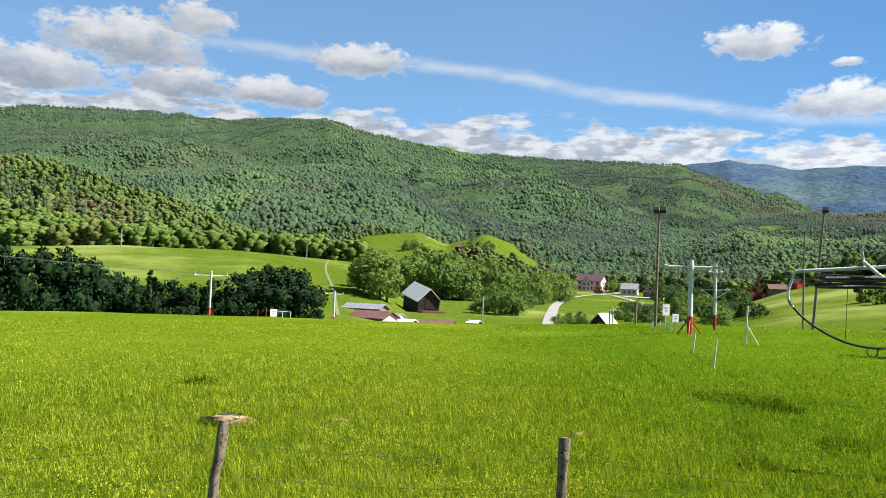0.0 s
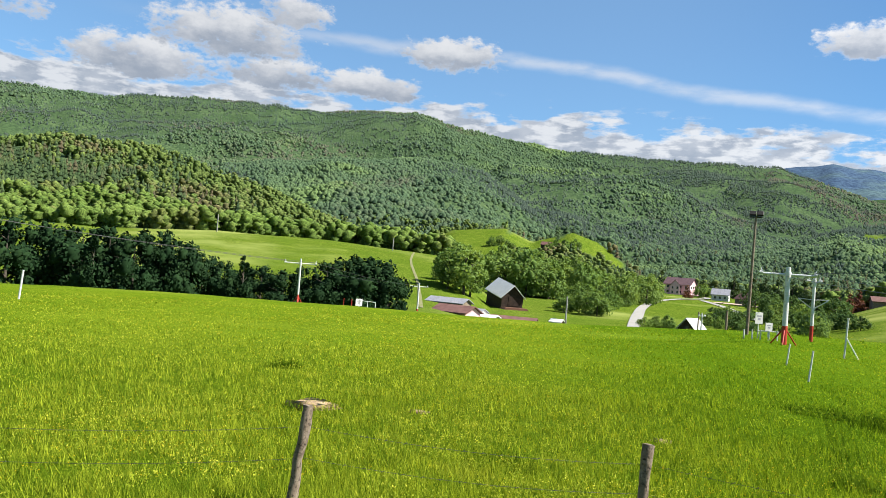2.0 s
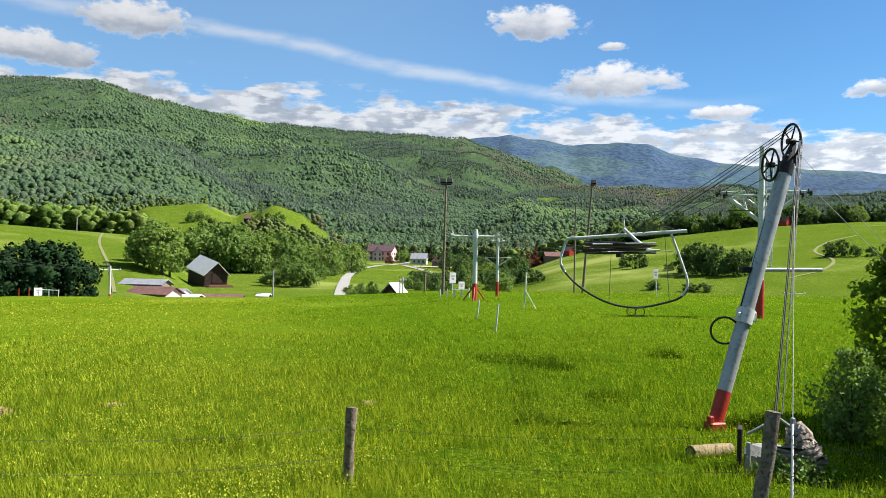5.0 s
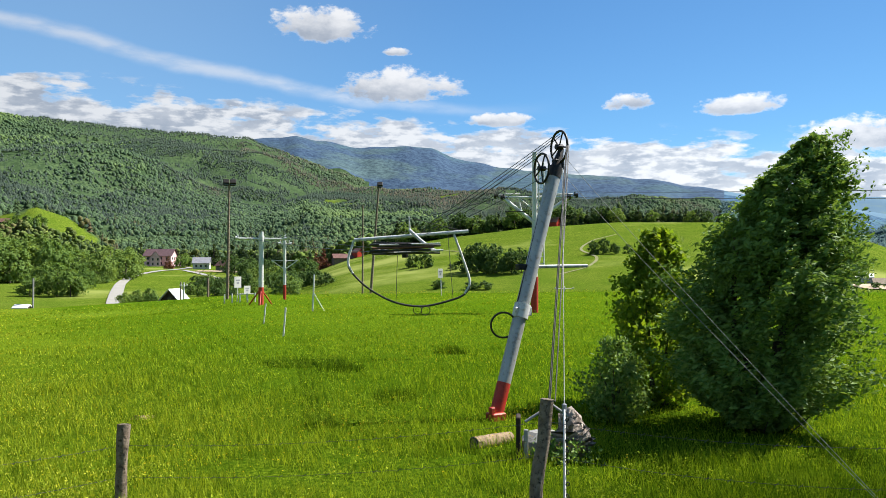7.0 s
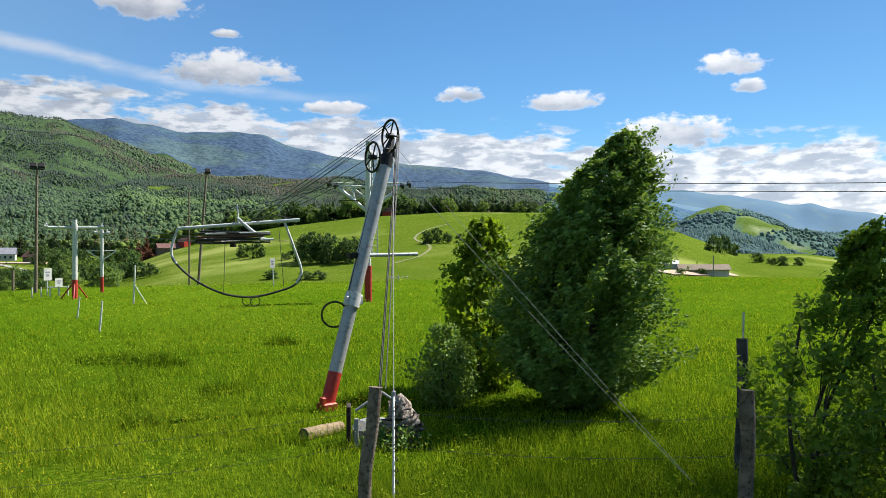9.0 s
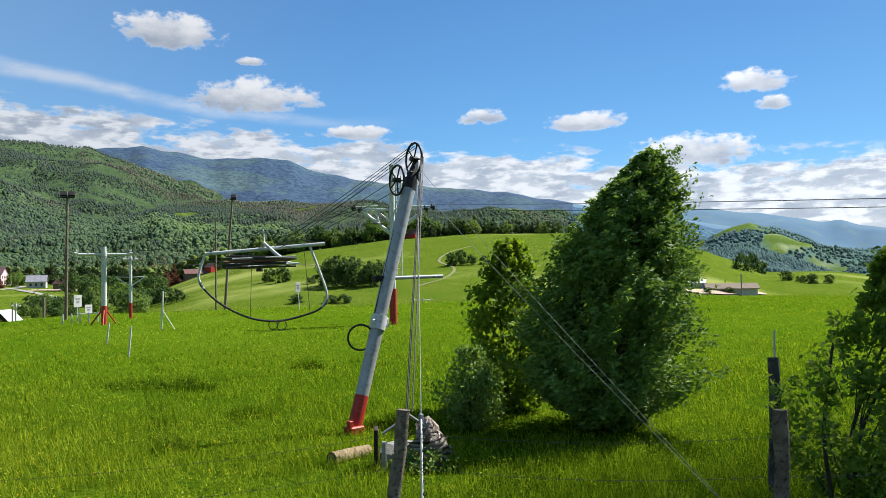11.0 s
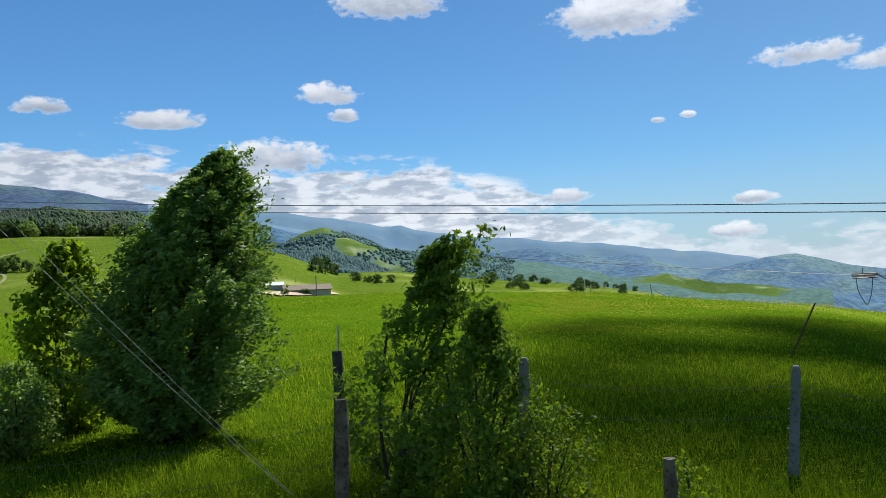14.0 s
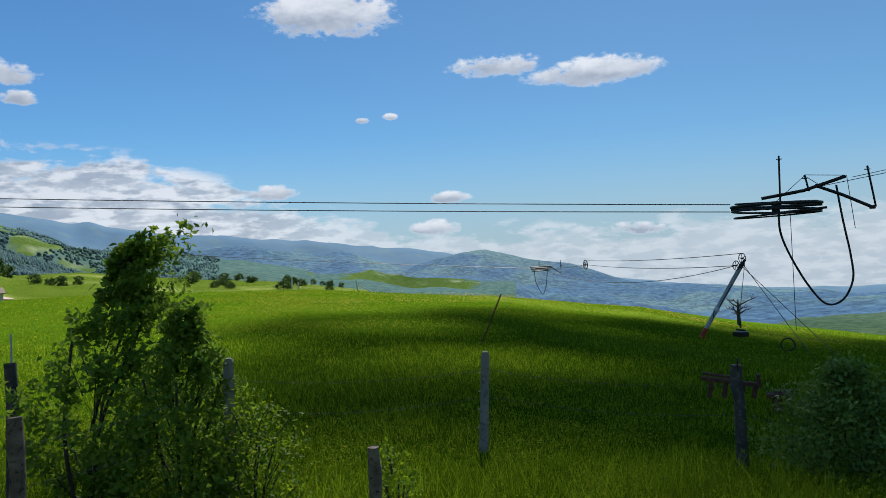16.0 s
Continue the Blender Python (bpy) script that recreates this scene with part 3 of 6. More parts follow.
CROWN_SPIRE = ((0, 0.1, 0.5, 1.0), (0.5, 0.46, 0.26, 0.02))


def forest(name, label, n, a0, a1, d0, d1, conifers, size=1.0, detail=0, mats=(M_CONIFER, M_BROADLEAF)):
    a, d, p = stand(n, a0, a1, d0, d1)
    mixed = rough(p[:, 0], p[:, 1], 330 if d0 < 1000 else 620, 61, 3) + rng.normal(0, 0.2, len(p))
    # spruce takes over towards the crests
    mixed = mixed + 0.45 * np.clip((p[:, 2] - 280) / 220, 0, 1)
    con = mixed > conifers
    for kind, sel, mat in (("conifer", con, mats[0]), ("broadleaf", ~con, mats[1])):
        q, dd = p[sel], d[sel]
        if not len(q):
            continue
        if kind == "conifer":
            base = tiers(4, 6) if detail >= 6 else tiers(3, 5) if detail > 2 else cone(5)
        else:
            base = clumps_of(detail, CROWN_ROUND, 5) if detail > 2 else cap(6 if detail else 4)
        h = rng.uniform(9, 16, len(q)) * size
        w = h * (rng.uniform(0.2, 0.3, len(q)) if kind == "conifer" else rng.uniform(0.36, 0.52, len(q)))
        if detail <= 2:
            # far crowns close up into a canopy
            w, h = w * 1.3, h * 0.85
        ob = new(kind + "_" + name, scatter(kind + "_" + name, base, q - np.array([0, 0, 0.8]), w, h, mat, 0.12 if kind == "conifer" else 0.16, True))
        tagged(ob, label % kind, "forest", kind="stuff")


forest("wood_edge", "sunlit %s wood along the meadow's upper edge", 2600, -42, 25, 345, 520, 0.6, 0.78, 7, (M_CONIFER, M_EDGE))
forest("slope_wood", "dense %s woods on the lower hillsides", 9000, -42, 50, 500, 1150, 0.08, 0.85, 4, (M_CONIFER, M_SLOPE))
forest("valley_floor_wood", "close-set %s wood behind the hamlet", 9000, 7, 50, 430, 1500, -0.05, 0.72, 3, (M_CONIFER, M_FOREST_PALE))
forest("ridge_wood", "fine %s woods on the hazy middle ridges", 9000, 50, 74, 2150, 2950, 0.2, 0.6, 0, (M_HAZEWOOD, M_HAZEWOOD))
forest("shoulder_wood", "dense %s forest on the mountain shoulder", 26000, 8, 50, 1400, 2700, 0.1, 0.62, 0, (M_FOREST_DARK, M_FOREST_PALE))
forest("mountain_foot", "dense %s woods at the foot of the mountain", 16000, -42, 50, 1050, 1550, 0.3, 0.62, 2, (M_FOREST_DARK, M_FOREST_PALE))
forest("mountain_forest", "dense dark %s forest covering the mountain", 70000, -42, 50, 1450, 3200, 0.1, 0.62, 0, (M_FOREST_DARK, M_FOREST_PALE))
forest("hill_wood", "dark %s wood behind the hill meadow", 1500, 20, 56, 424, 560, -9, 0.9, 8, (M_CONIFER, M_CLUMP))
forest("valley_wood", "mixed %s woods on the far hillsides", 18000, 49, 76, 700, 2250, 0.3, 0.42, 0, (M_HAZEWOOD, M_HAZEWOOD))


# ---- unseen cloud, added to shade the meadow's southern end ----
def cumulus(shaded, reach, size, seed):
    """A small flat-based cumulus of many puffs, put out of view between the sun and the ground to be shaded."""
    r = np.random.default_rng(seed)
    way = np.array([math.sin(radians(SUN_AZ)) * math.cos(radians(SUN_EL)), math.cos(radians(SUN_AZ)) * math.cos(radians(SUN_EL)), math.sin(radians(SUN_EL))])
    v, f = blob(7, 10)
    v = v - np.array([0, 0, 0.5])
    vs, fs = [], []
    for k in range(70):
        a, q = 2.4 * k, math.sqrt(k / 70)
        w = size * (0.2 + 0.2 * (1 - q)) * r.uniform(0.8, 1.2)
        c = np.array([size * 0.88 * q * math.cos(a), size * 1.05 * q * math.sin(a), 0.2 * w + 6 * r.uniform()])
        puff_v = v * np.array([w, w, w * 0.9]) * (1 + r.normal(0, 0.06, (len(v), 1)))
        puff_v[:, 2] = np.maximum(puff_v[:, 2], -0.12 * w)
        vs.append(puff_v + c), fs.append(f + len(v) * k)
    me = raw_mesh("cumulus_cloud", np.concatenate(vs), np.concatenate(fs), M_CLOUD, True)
    ob = tagged(new("cumulus_cloud", me), "unseen white cumulus added above the view to shade the meadow", "cloud", kind="structure")
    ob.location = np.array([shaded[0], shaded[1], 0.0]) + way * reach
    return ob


# place, size and vapour tuned for the shadow wanted on the grass
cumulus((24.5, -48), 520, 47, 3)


# ---- tools for things ----
class Shape:
    """Collects rounded tubes, blocks and rings into one mesh."""

    def __init__(self):
        self.v, self.f, self.s = [], [], []

    def face(self, pts, smooth=False):
        k = len(self.v)
        self.v += [tuple(p) for p in pts]
        self.f.append(tuple(range(k, k + len(pts))))
        self.s.append(smooth)
        return self

    def tube(self, pts, r, sides=10, caps=True):
        pts = [Vector(p) for p in pts]
        rs = r if isinstance(r, (list, tuple)) else [r] * len(pts)
        k = len(self.v)
        side = None
        for i, (p, q) in enumerate(zip(pts, rs)):
            d = (pts[min(i + 1, len(pts) - 1)] - pts[max(i - 1, 0)]).normalized()
            if side is None:
                side = d.orthogonal().normalized()
            side = (side - d * side.dot(d)).normalized()
            up = d.cross(side)
            for n in range(sides):
                a = 2 * math.pi * n / sides
                self.v.append(tuple(p + (side * math.cos(a) + up * math.sin(a)) * q))
        for i in range(len(pts) - 1):
            for n in range(sides):
                a, b = k + i * sides + n, k + i * sides + (n + 1) % sides
                self.f.append((a, b, b + sides, a + sides))
                self.s.append(True)
        if caps:
            self.face([self.v[k + n] for n in reversed(range(sides))])
            self.face([self.v[k + (len(pts) - 1) * sides + n] for n in range(sides)])
        return self

    def box(self, c, size, m=None, bevel=0.0):
        """A block with chamfered upright and level edges."""
        x, y, z = (s / 2 for s in size)
        b = min(bevel, x * 0.9, y * 0.9, z * 0.9)
        m = m or Matrix.Identity(4)
        c = Vector(c)

        def ring(w, h, zz):
            return [(-w + b, -h, zz), (w - b, -h, zz), (w, -h + b, zz), (w, h - b, zz), (w - b, h, zz), (-w + b, h, zz), (-w, h - b, zz), (-w, -h + b, zz)] if b else [(-w, -h, zz), (w, -h, zz), (w, h, zz), (-w, h, zz)]

        rings = [ring(x - b, y - b, -z), ring(x, y, -z + b), ring(x, y, z - b), ring(x - b, y - b, z)] if b else [ring(x, y, -z), ring(x, y, z)]
        k, n = len(self.v), len(rings[0])
        for r in rings:
            self.v += [tuple(m @ Vector(p) + c) for p in r]
        for i in range(len(rings) - 1):
            for j in range(n):
                a, q = k + i * n + j, k + i * n + (j + 1) % n
                self.f.append((a, q, q + n, a + n))
                self.s.append(False)
        self.f += [tuple(k + j for j in reversed(range(n))), tuple(k + (len(rings) - 1) * n + j for j in range(n))]
        self.s += [False, False]
        return self

    def ring(self, c, big, small, axis=(0, 0, 1), segs=28, sides=8):
        axis = Vector(axis).normalized()
        u = axis.orthogonal().normalized()
        w = axis.cross(u)
        pts = [Vector(c) + (u * math.cos(2 * math.pi * i / segs) + w * math.sin(2 * math.pi * i / segs)) * big for i in range(segs + 1)]
        return self.tube(pts, small, sides, False)

    def prism(self, profile, y0, y1, m=None, c=(0, 0, 0)):
        """An outline in x and z drawn out along y."""
        m, c = m or Matrix.Identity(4), Vector(c)
        a = [m @ Vector((x, y0, z)) + c for x, z in profile]
        b = [m @ Vector((x, y1, z)) + c for x, z in profile]
        self.face(a), self.face(b[::-1])
        for i in range(len(a)):
            j = (i + 1) % len(a)
            self.face((a[j], a[i], b[i], b[j]))
        return self

    def mesh(self, name, mat):
        me = bpy.data.meshes.new(name)
        me.from_pydata(self.v, [], self.f)
        me.polygons.foreach_set("use_smooth", self.s)
        me.materials.append(mat)
        me.update()
        return me


def thing(name, place, label, category, turn=0.0, group="", kind=""):
    ob = new(name)
    ob.empty_display_size = 0.2
    ob.matrix_basis = pose(*place, 0, 0, turn)
    return tagged(ob, label, category, group, kind)


def part(name, shape, mat, parent, label=""):
    ob = new(name, shape if isinstance(shape, bpy.types.Mesh) else shape.mesh(name, mat))
    ob.parent = parent
    return tagged(ob, label)


def single(name, shape, mat, label, category, group="", kind=""):
    """A thing of one mesh, built where it stands."""
    return tagged(new(name, shape if isinstance(shape, bpy.types.Mesh) else shape.mesh(name, mat)), label, category, group, kind)


def sag(a, b, drop, n=14):
    """A rope's line from a to b."""
    a, b = Vector(a), Vector(b)
    return [a.lerp(b, i / n) - Vector((0, 0, drop * 4 * (i / n) * (1 - i / n))) for i in range(n + 1)]


def bezier(pts, n=8):
    """A smooth line through points."""
    pts = [Vector(p) for p in pts]
    out = []
    for i in range(len(pts) - 1):
        p0, p1, p2, p3 = pts[max(i - 1, 0)], pts[i], pts[i + 1], pts[min(i + 2, len(pts) - 1)]
        for k in range(n):
            t = k / n
            out.append(0.5 * ((2 * p1) + (p2 - p0) * t + (2 * p0 - 5 * p1 + 4 * p2 - p3) * t * t + (3 * p1 - p0 - 3 * p2 + p3) * t**3))
    return out + [pts[-1]]


# ---- leaves and trees ----
def cards(places, sizes, up=0.4, seed=1, aspect=0.62, out=None, flow=None):
    """Small folded leaves, each a pair of triangles with its own tilt; out: the way their upper faces tend to look."""
    r = np.random.default_rng(seed)
    n = len(places)
    d = r.normal(size=(n, 3))
    d[:, 2] -= 0.25
    if flow is not None:
        d = d + np.array(flow)
    d /= np.linalg.norm(d, axis=1)[:, None]
    nrm = r.normal(size=(n, 3)) * (0.55 if out is not None else 1.0) + np.array([0, 0, up])
    if out is not None:
        nrm = nrm + out
    s = np.cross(d, nrm)
    s /= np.linalg.norm(s, axis=1)[:, None] + 1e-9
    f = np.cross(s, d)
    L = sizes[:, None]
    tip, base = places + d * L * 0.5, places - d * L * 0.5
    a = places + s * L * aspect * 0.5 + f * L * 0.12
    b = places - s * L * aspect * 0.5 + f * L * 0.12
    co = np.stack([base, a, tip, b], 1).reshape(-1, 3)
    i = np.arange(n)[:, None] * 4
    fa = np.concatenate([i + np.array([[0, 1, 2]]), i + np.array([[0, 2, 3]])])
    return co, fa


def crown_points(n, profile, seed, lumps=26, lump=0.3, lean=(0.0, 0.0), hollow=0.55):
    """Points in a lumpy crown of unit height; profile gives radius by height."""
    r = np.random.default_rng(seed)
    hz = r.uniform(0.04, 0.97, lumps)
    ang = r.uniform(0, 2 * math.pi, lumps)
    rad = np.interp(hz, *profile) * r.uniform(hollow, 1.0, lumps)
    c = np.stack([rad * np.cos(ang) + lean[0] * hz**2, rad * np.sin(ang) + lean[1] * hz**2, hz], -1)
    size = lump * np.interp(hz, *profile) * r.uniform(0.7, 1.3, lumps) + 0.03
    pick = r.choice(lumps, n, p=size**2 / (size**2).sum())
    d = r.normal(size=(n, 3))
    d /= np.linalg.norm(d, axis=1)[:, None]
    p = c[pick] + d * size[pick, None] * r.uniform(0.55, 1.05, n)[:, None] ** 0.6 * np.array([1, 1, 0.85])
    p[:, 2] = np.abs(p[:, 2])
    return p, c


ROUND = ((0, 0.2, 0.45, 0.75, 1.0), (0.3, 0.46, 0.5, 0.36, 0.08))
TALL = ((0, 0.2, 0.5, 0.8, 1.0), (0.2, 0.3, 0.32, 0.2, 0.03))
SPIRE = ((0, 0.1, 0.5, 1.0), (0.27, 0.26, 0.14, 0.01))


def tree_mesh(name, n, profile, size, seed, mat, lumps=26, lump=0.42, heart=False):
    p, hearts = crown_points(n, profile, seed, lumps, lump)
    r = np.random.default_rng(seed + 1)
    out = p - np.array([0, 0, 0.4])
    co, fa = cards(p, r.uniform(0.6, 1.3, n) * size, 0.4, seed, 0.8, 1.2 * out / (np.linalg.norm(out, axis=1)[:, None] + 1e-6))
    if heart:
        # leaf masses deep in the crown close the view through it
        v, f = blob(3, 5)
        for c in hearts:
            w = (0.66 if mat is M_SHADELEAF else 0.48) * lump * np.interp(c[2], *profile) + 0.02
            fa = np.concatenate([fa, f + len(co)])
            co = np.concatenate([co, (v - np.array([0, 0, 0.5])) * np.array([w, w, 1.7 * w]) * (1 + r.normal(0, 0.12, (len(v), 1))) + c])
    return raw_mesh(name, co, fa, mat)


def small_tree(name, label, category, profile, n, size, seed, mat, foot=0.12, heart=False):
    """A tree one metre high, to be copied at its true height: trunk with limbs, and a crown."""
    t = thing(name, (0, 0, 0), label, category)
    s = Shape().tube([(0, 0, -0.03), (0.01, 0, 0.25), (0, 0.01, 0.6), (0.01, 0, 0.85)], [0.03, 0.022, 0.014, 0.004], 7)
    r = random.Random(seed)
    for i in range(7):
        z, a = r.uniform(0.2, 0.7), r.uniform(0, 6.3)
        w = np.interp(z + 0.1, *profile) * 0.75
        s.tube([(0, 0, z), (w * 0.5 * math.cos(a), w * 0.5 * math.sin(a), z + 0.07), (w * math.cos(a), w * math.sin(a), z + 0.12)], [0.011, 0.007, 0.002], 5)
    part("trunk", s, M_BARK, t)
    c = part("crown", tree_mesh(name + "_crown", n, profile, size, seed, mat, heart=heart), mat, t)
    c.location.z = foot
    c.scale.z = 1 - foot
    return t


def put_trees(makers, spots, group):
    """Stands a copy of each maker in turn at (azimuth, distance, height, spread)."""
    for i, (a, d, h, w) in enumerate(spots):
        k = makers[i % len(makers)]
        p = xyz_at(a, d)
        copy_thing(k, pose(p.x, p.y, p.z - 0.1, 0, 0, i * 77) @ Matrix.Diagonal((h * w, h * w, h, 1)))["group"] = group


def drop_thing(t):
    for o in (*t.children_recursive, t):
        bpy.data.objects.remove(o)


# ---- buildings of the valley ----
def gable(name, a, d, w, l, wall, roof, turn, label, category, m_wall, m_roof, overhang=0.5, up=0.0, doors=(), windows=()):
    """A gabled house; w across the gable, l along the ridge (its own y), wall and roof heights. Openings: side, place along, height, width, height."""
    p = xyz_at(a, d)
    h = thing(name, (p.x, p.y, p.z - 0.3 + up), label, category, turn)
    part("wall", Shape().prism([(-w / 2, -3.0), (w / 2, -3.0), (w / 2, wall), (0, wall + roof), (-w / 2, wall)], -l / 2, l / 2), m_wall, h)
    o, t = overhang, 0.18
    k = roof / (w / 2)
    s = Shape()
    for x in (-1, 1):
        s.prism([(0, wall + roof + 0.05), (x * (w / 2 + o), wall - o * k + 0.05), (x * (w / 2 + o), wall - o * k + 0.05 + t), (0, wall + roof + 0.05 + t)], -l / 2 - o, l / 2 + o)
    part("roof", s, m_roof, h)
    for kind, mat, rows in (("door", M_DARKWOOD, doors), ("window", M_GLASS, windows)):
        for side, u, z, ww, hh in rows:
            q = Shape()
            if side in "fb":
                y = -l / 2 - 0.03 if side == "f" else l / 2 + 0.03
                q.box((u, y, z), (ww, 0.08, hh))
            else:
                x = -w / 2 - 0.03 if side == "l" else w / 2 + 0.03
                q.box((x, u, z), (0.08, ww, hh))
            part(kind, q, mat, h)
    return h


def rows(side, us, zs, w, h):
    return [(side, u, z, w, h) for u in us for z in zs]


barn = gable("barn", -1.6, 221, 6.2, 12, 2.5, 3.0, 22, "dark timber barn with a pale sheet-metal roof", "barn", M_DARKWOOD, M_ROOFTIN, 0.6, 2.0, doors=[("f", 0.4, 1.3, 3.0, 2.6)])
for o in barn.children:
    # sheared so that the ridge rises backwards, to fit the camera's view
    o.matrix_basis = Matrix(((1, 0, 0, 0), (0, 1, 0, 0), (0, 0.3, 1, 0), (0, 0, 0, 1))) @ o.matrix_basis
part("ramp", Shape().prism([(-4.2, -2.6), (4.2, -2.6), (3.0, -1.3), (-3.0, -1.3)], -10, -5.9), M_RUST, barn, "brown earth ramp in front of the door")
gable("farm_shed", -5.0, 166, 6.0, 8, 1.4, 1.2, 62, "low farm shed with a faded brownish red roof", "shed", M_PINK, M_REDROOF, 0.6, -1.0, windows=rows("l", (-2, 0.5, 2.5), (0.8,), 0.9, 0.6))
gable("farm_shed", -5.6, 178, 4.5, 9, 1.6, 0.9, 66, "low farm shed with a blue-grey sheet roof", "shed", M_GREYWOOD, M_SLATE, 0.5, -0.9)
gable("farm_annexe", -3.6, 170, 3.2, 4, 1.9, 0.7, 60, "small pale yellow farm annexe with a grey roof", "shed", M_WHITE, M_SLATE, 0.3, -0.9)
gable("farm_annexe", -2.7, 168, 3.6, 4, 1.5, 0.5, 70, "small farm annexe with a bluish white roof", "shed", M_DARKWOOD, M_ROOFTIN, 0.3, -0.8)
gable("long_shed", -0.8, 172, 3.6, 9.5, 1.1, 0.5, 84, "long low open shed with a rusty brown roof", "shed", M_DARKWOOD, M_REDROOF, 0.4, -0.5)
gable("guesthouse", 10.7, 540, 14, 17, 7.0, 4.2, 62, "large pink guesthouse with a dark purplish gabled roof", "house", M_PINK, M_PURPLEROOF, 0.8, 0.0,
      windows=rows("l", (-6, -2.2, 2, 6), (2.0, 5.2), 1.4, 1.6) + rows("f", (-4, 0, 4), (2.0, 5.2), 1.4, 1.6))
gable("guesthouse_wing", 11.5, 548, 8, 9, 6.0, 3.6, -20, "pink gabled wing of the guesthouse", "house", M_PINK, M_PURPLEROOF, 0.6, 0.0, windows=rows("f", (-2, 2), (2.0, 4.8), 1.2, 1.5))
gable("guesthouse_wing", 10.35, 532, 6, 7, 6.4, 3.4, -12, "pink gabled bay at the front of the guesthouse", "house", M_PINK, M_PURPLEROOF, 0.5, 0.0, windows=rows("f", (-1.5, 1.5), (2.0, 4.8), 1.0, 1.5))
gable("white_house", 13.4, 470, 8, 9, 3.6, 3.0, 70, "pale yellow house with a grey roof", "house", M_WHITE, M_SLATE, 0.6, 0.2, windows=rows("l", (-2.6, 0, 2.6), (1.8,), 1.1, 1.3))
gable("timber_house", 15.0, 440, 7, 8, 3.2, 3.0, 20, "timber house with a brown roof among trees", "house", M_GREYWOOD, M_REDROOF, 0.6, 0.0)
gable("lodge", 11.6, 185, 4.2, 4.6, 1.4, 2.2, -40, "small dark lodge with a steep white roof", "house", M_DARKWOOD, M_ROOFTIN, 0.5, -0.2, windows=[("f", 0, 1.6, 1.0, 0.8)])
gable("kiosk", 7.9, 150, 2.6, 3, 1.6, 0.9, 25, "tiny hut with a white roof beside the road", "hut", M_DARKWOOD, M_ROOFTIN, 0.3, -0.2)
gable("kiosk", 2.3, 160, 1.8, 2.4, 1.4, 0.5, 60, "small white-roofed hut on the farm lane", "hut", M_DARKWOOD, M_ROOFTIN, 0.2, 0.3)
gable("red_house", 23.2, 409, 6.5, 10, 2.0, 2.0, 80, "long house with a brownish red roof at the wood's edge", "house", M_GREYWOOD, M_REDROOF, 0.6, 0.3)
gable("red_hut", 24.3, 409, 4, 4.4, 2.6, 1.8, 15, "bright red wooden hut", "hut", M_RED, M_REDROOF, 0.4, 0.3)
gable("red_hut", 38.6, 418, 4.5, 5, 2.4, 2.4, 25, "red wooden hut under tall spruces", "hut", M_RED, M_REDROOF, 0.4, 0.2)
gable("chalet", 1.2, 735, 7, 9, 3.0, 2.6, 70, "small brown chalet on the knoll meadow", "house", M_DARKWOOD, M_REDROOF, 0.6, 0.4)
gable("cowshed", 60.9, 206, 6, 11.5, 1.3, 1.1, 38, "long low cowshed with a weathered grey roof", "barn", M_WHITE, M_GREYWOOD, 0.5, 0.0)
gable("field_barn", 58.7, 207, 3, 4, 1.3, 0.7, 30, "small field barn beside the cowshed", "barn", M_WHITE, M_ROOFTIN, 0.3, 0.0)


def ribbon(name, pts, width, mat, label, category, lift=0.12):
    """A strip laid over the ground along (azimuth, distance) points."""
    line = bezier([xyz_at(a, d) for a, d in pts], 14)
    s = Shape()
    edge = []
    for i, p in enumerate(line):
        d = line[min(i + 1, len(line) - 1)] - line[max(i - 1, 0)]
        n = Vector((d.y, -d.x, 0)).normalized() * width / 2
        row = []
        for q in (p - n, p, p + n):
            a, r = math.degrees(math.atan2(q.x, q.y)), math.hypot(q.x, q.y)
            row.append(Vector((q.x, q.y, float(land_z(a, r)) + lift)))
        edge.append(row)
    for r0, r1 in zip(edge, edge[1:]):
        s.face((r0[0], r0[1], r1[1], r1[0])), s.face((r0[1], r0[2], r1[2], r1[1]))
    return single(name, s, mat, label, category, kind="structure")


ribbon("road", [(7.7, 165), (7.9, 230), (8.3, 300), (9.2, 370), (10.4, 420), (11.6, 450), (12.6, 490), (11.3, 520)], 3.4, M_ROAD, "pale gravel road curving up to the guesthouse", "road", 0.3)
ribbon("road_branch", [(12.2, 440), (13.4, 380), (14.6, 320), (15.8, 270)], 3, M_ROAD, "pale lane leading down from the guesthouse", "road", 0.3)
ribbon("yard", [(13.0, where(13.0, -0.5, 200, 470)), (14.2, where(14.2, -0.5, 200, 470)), (15.6, where(15.6, -0.55, 200, 470)), (17.0, where(17.0, -0.6, 200, 470))], 16, M_EARTH, "bare sandy yard in front of the houses", "yard", 0.35)
ribbon("cowshed_yard", [(58.2, where(58.2, -1.45, 110, 300)), (60.2, where(60.2, -1.45, 110, 300)), (62.4, where(62.4, -1.4, 110, 300))], 7, M_EARTH, "trodden brown earth round the cowshed", "yard", 0.3)
ribbon("farm_lane", [(-3.4, 160), (0, 165), (3, 163), (6, 165), (8, 170)], 2.6, M_ROAD, "pale farm lane along the sheds", "road", 0.3)
ribbon("track", [(-7.6, 165), (-8.0, 210), (-8.6, 270), (-8.4, 330)], 0.8, M_TRACK, "worn track up the mown slope", "track", 0.12)
ribbon("track", [(39, 200), (41, 215), (41.6, 235), (40.5, 260), (41.5, 290), (43, 310)], 0.9, M_TRACK, "thin earth track winding over the hill meadow", "track", 0.12)
ribbon("track", [(25, 330), (27, 320), (30, 300), (32, 280)], 0.9, M_TRACK, "pale track at the foot of the wood", "track", 0.12)


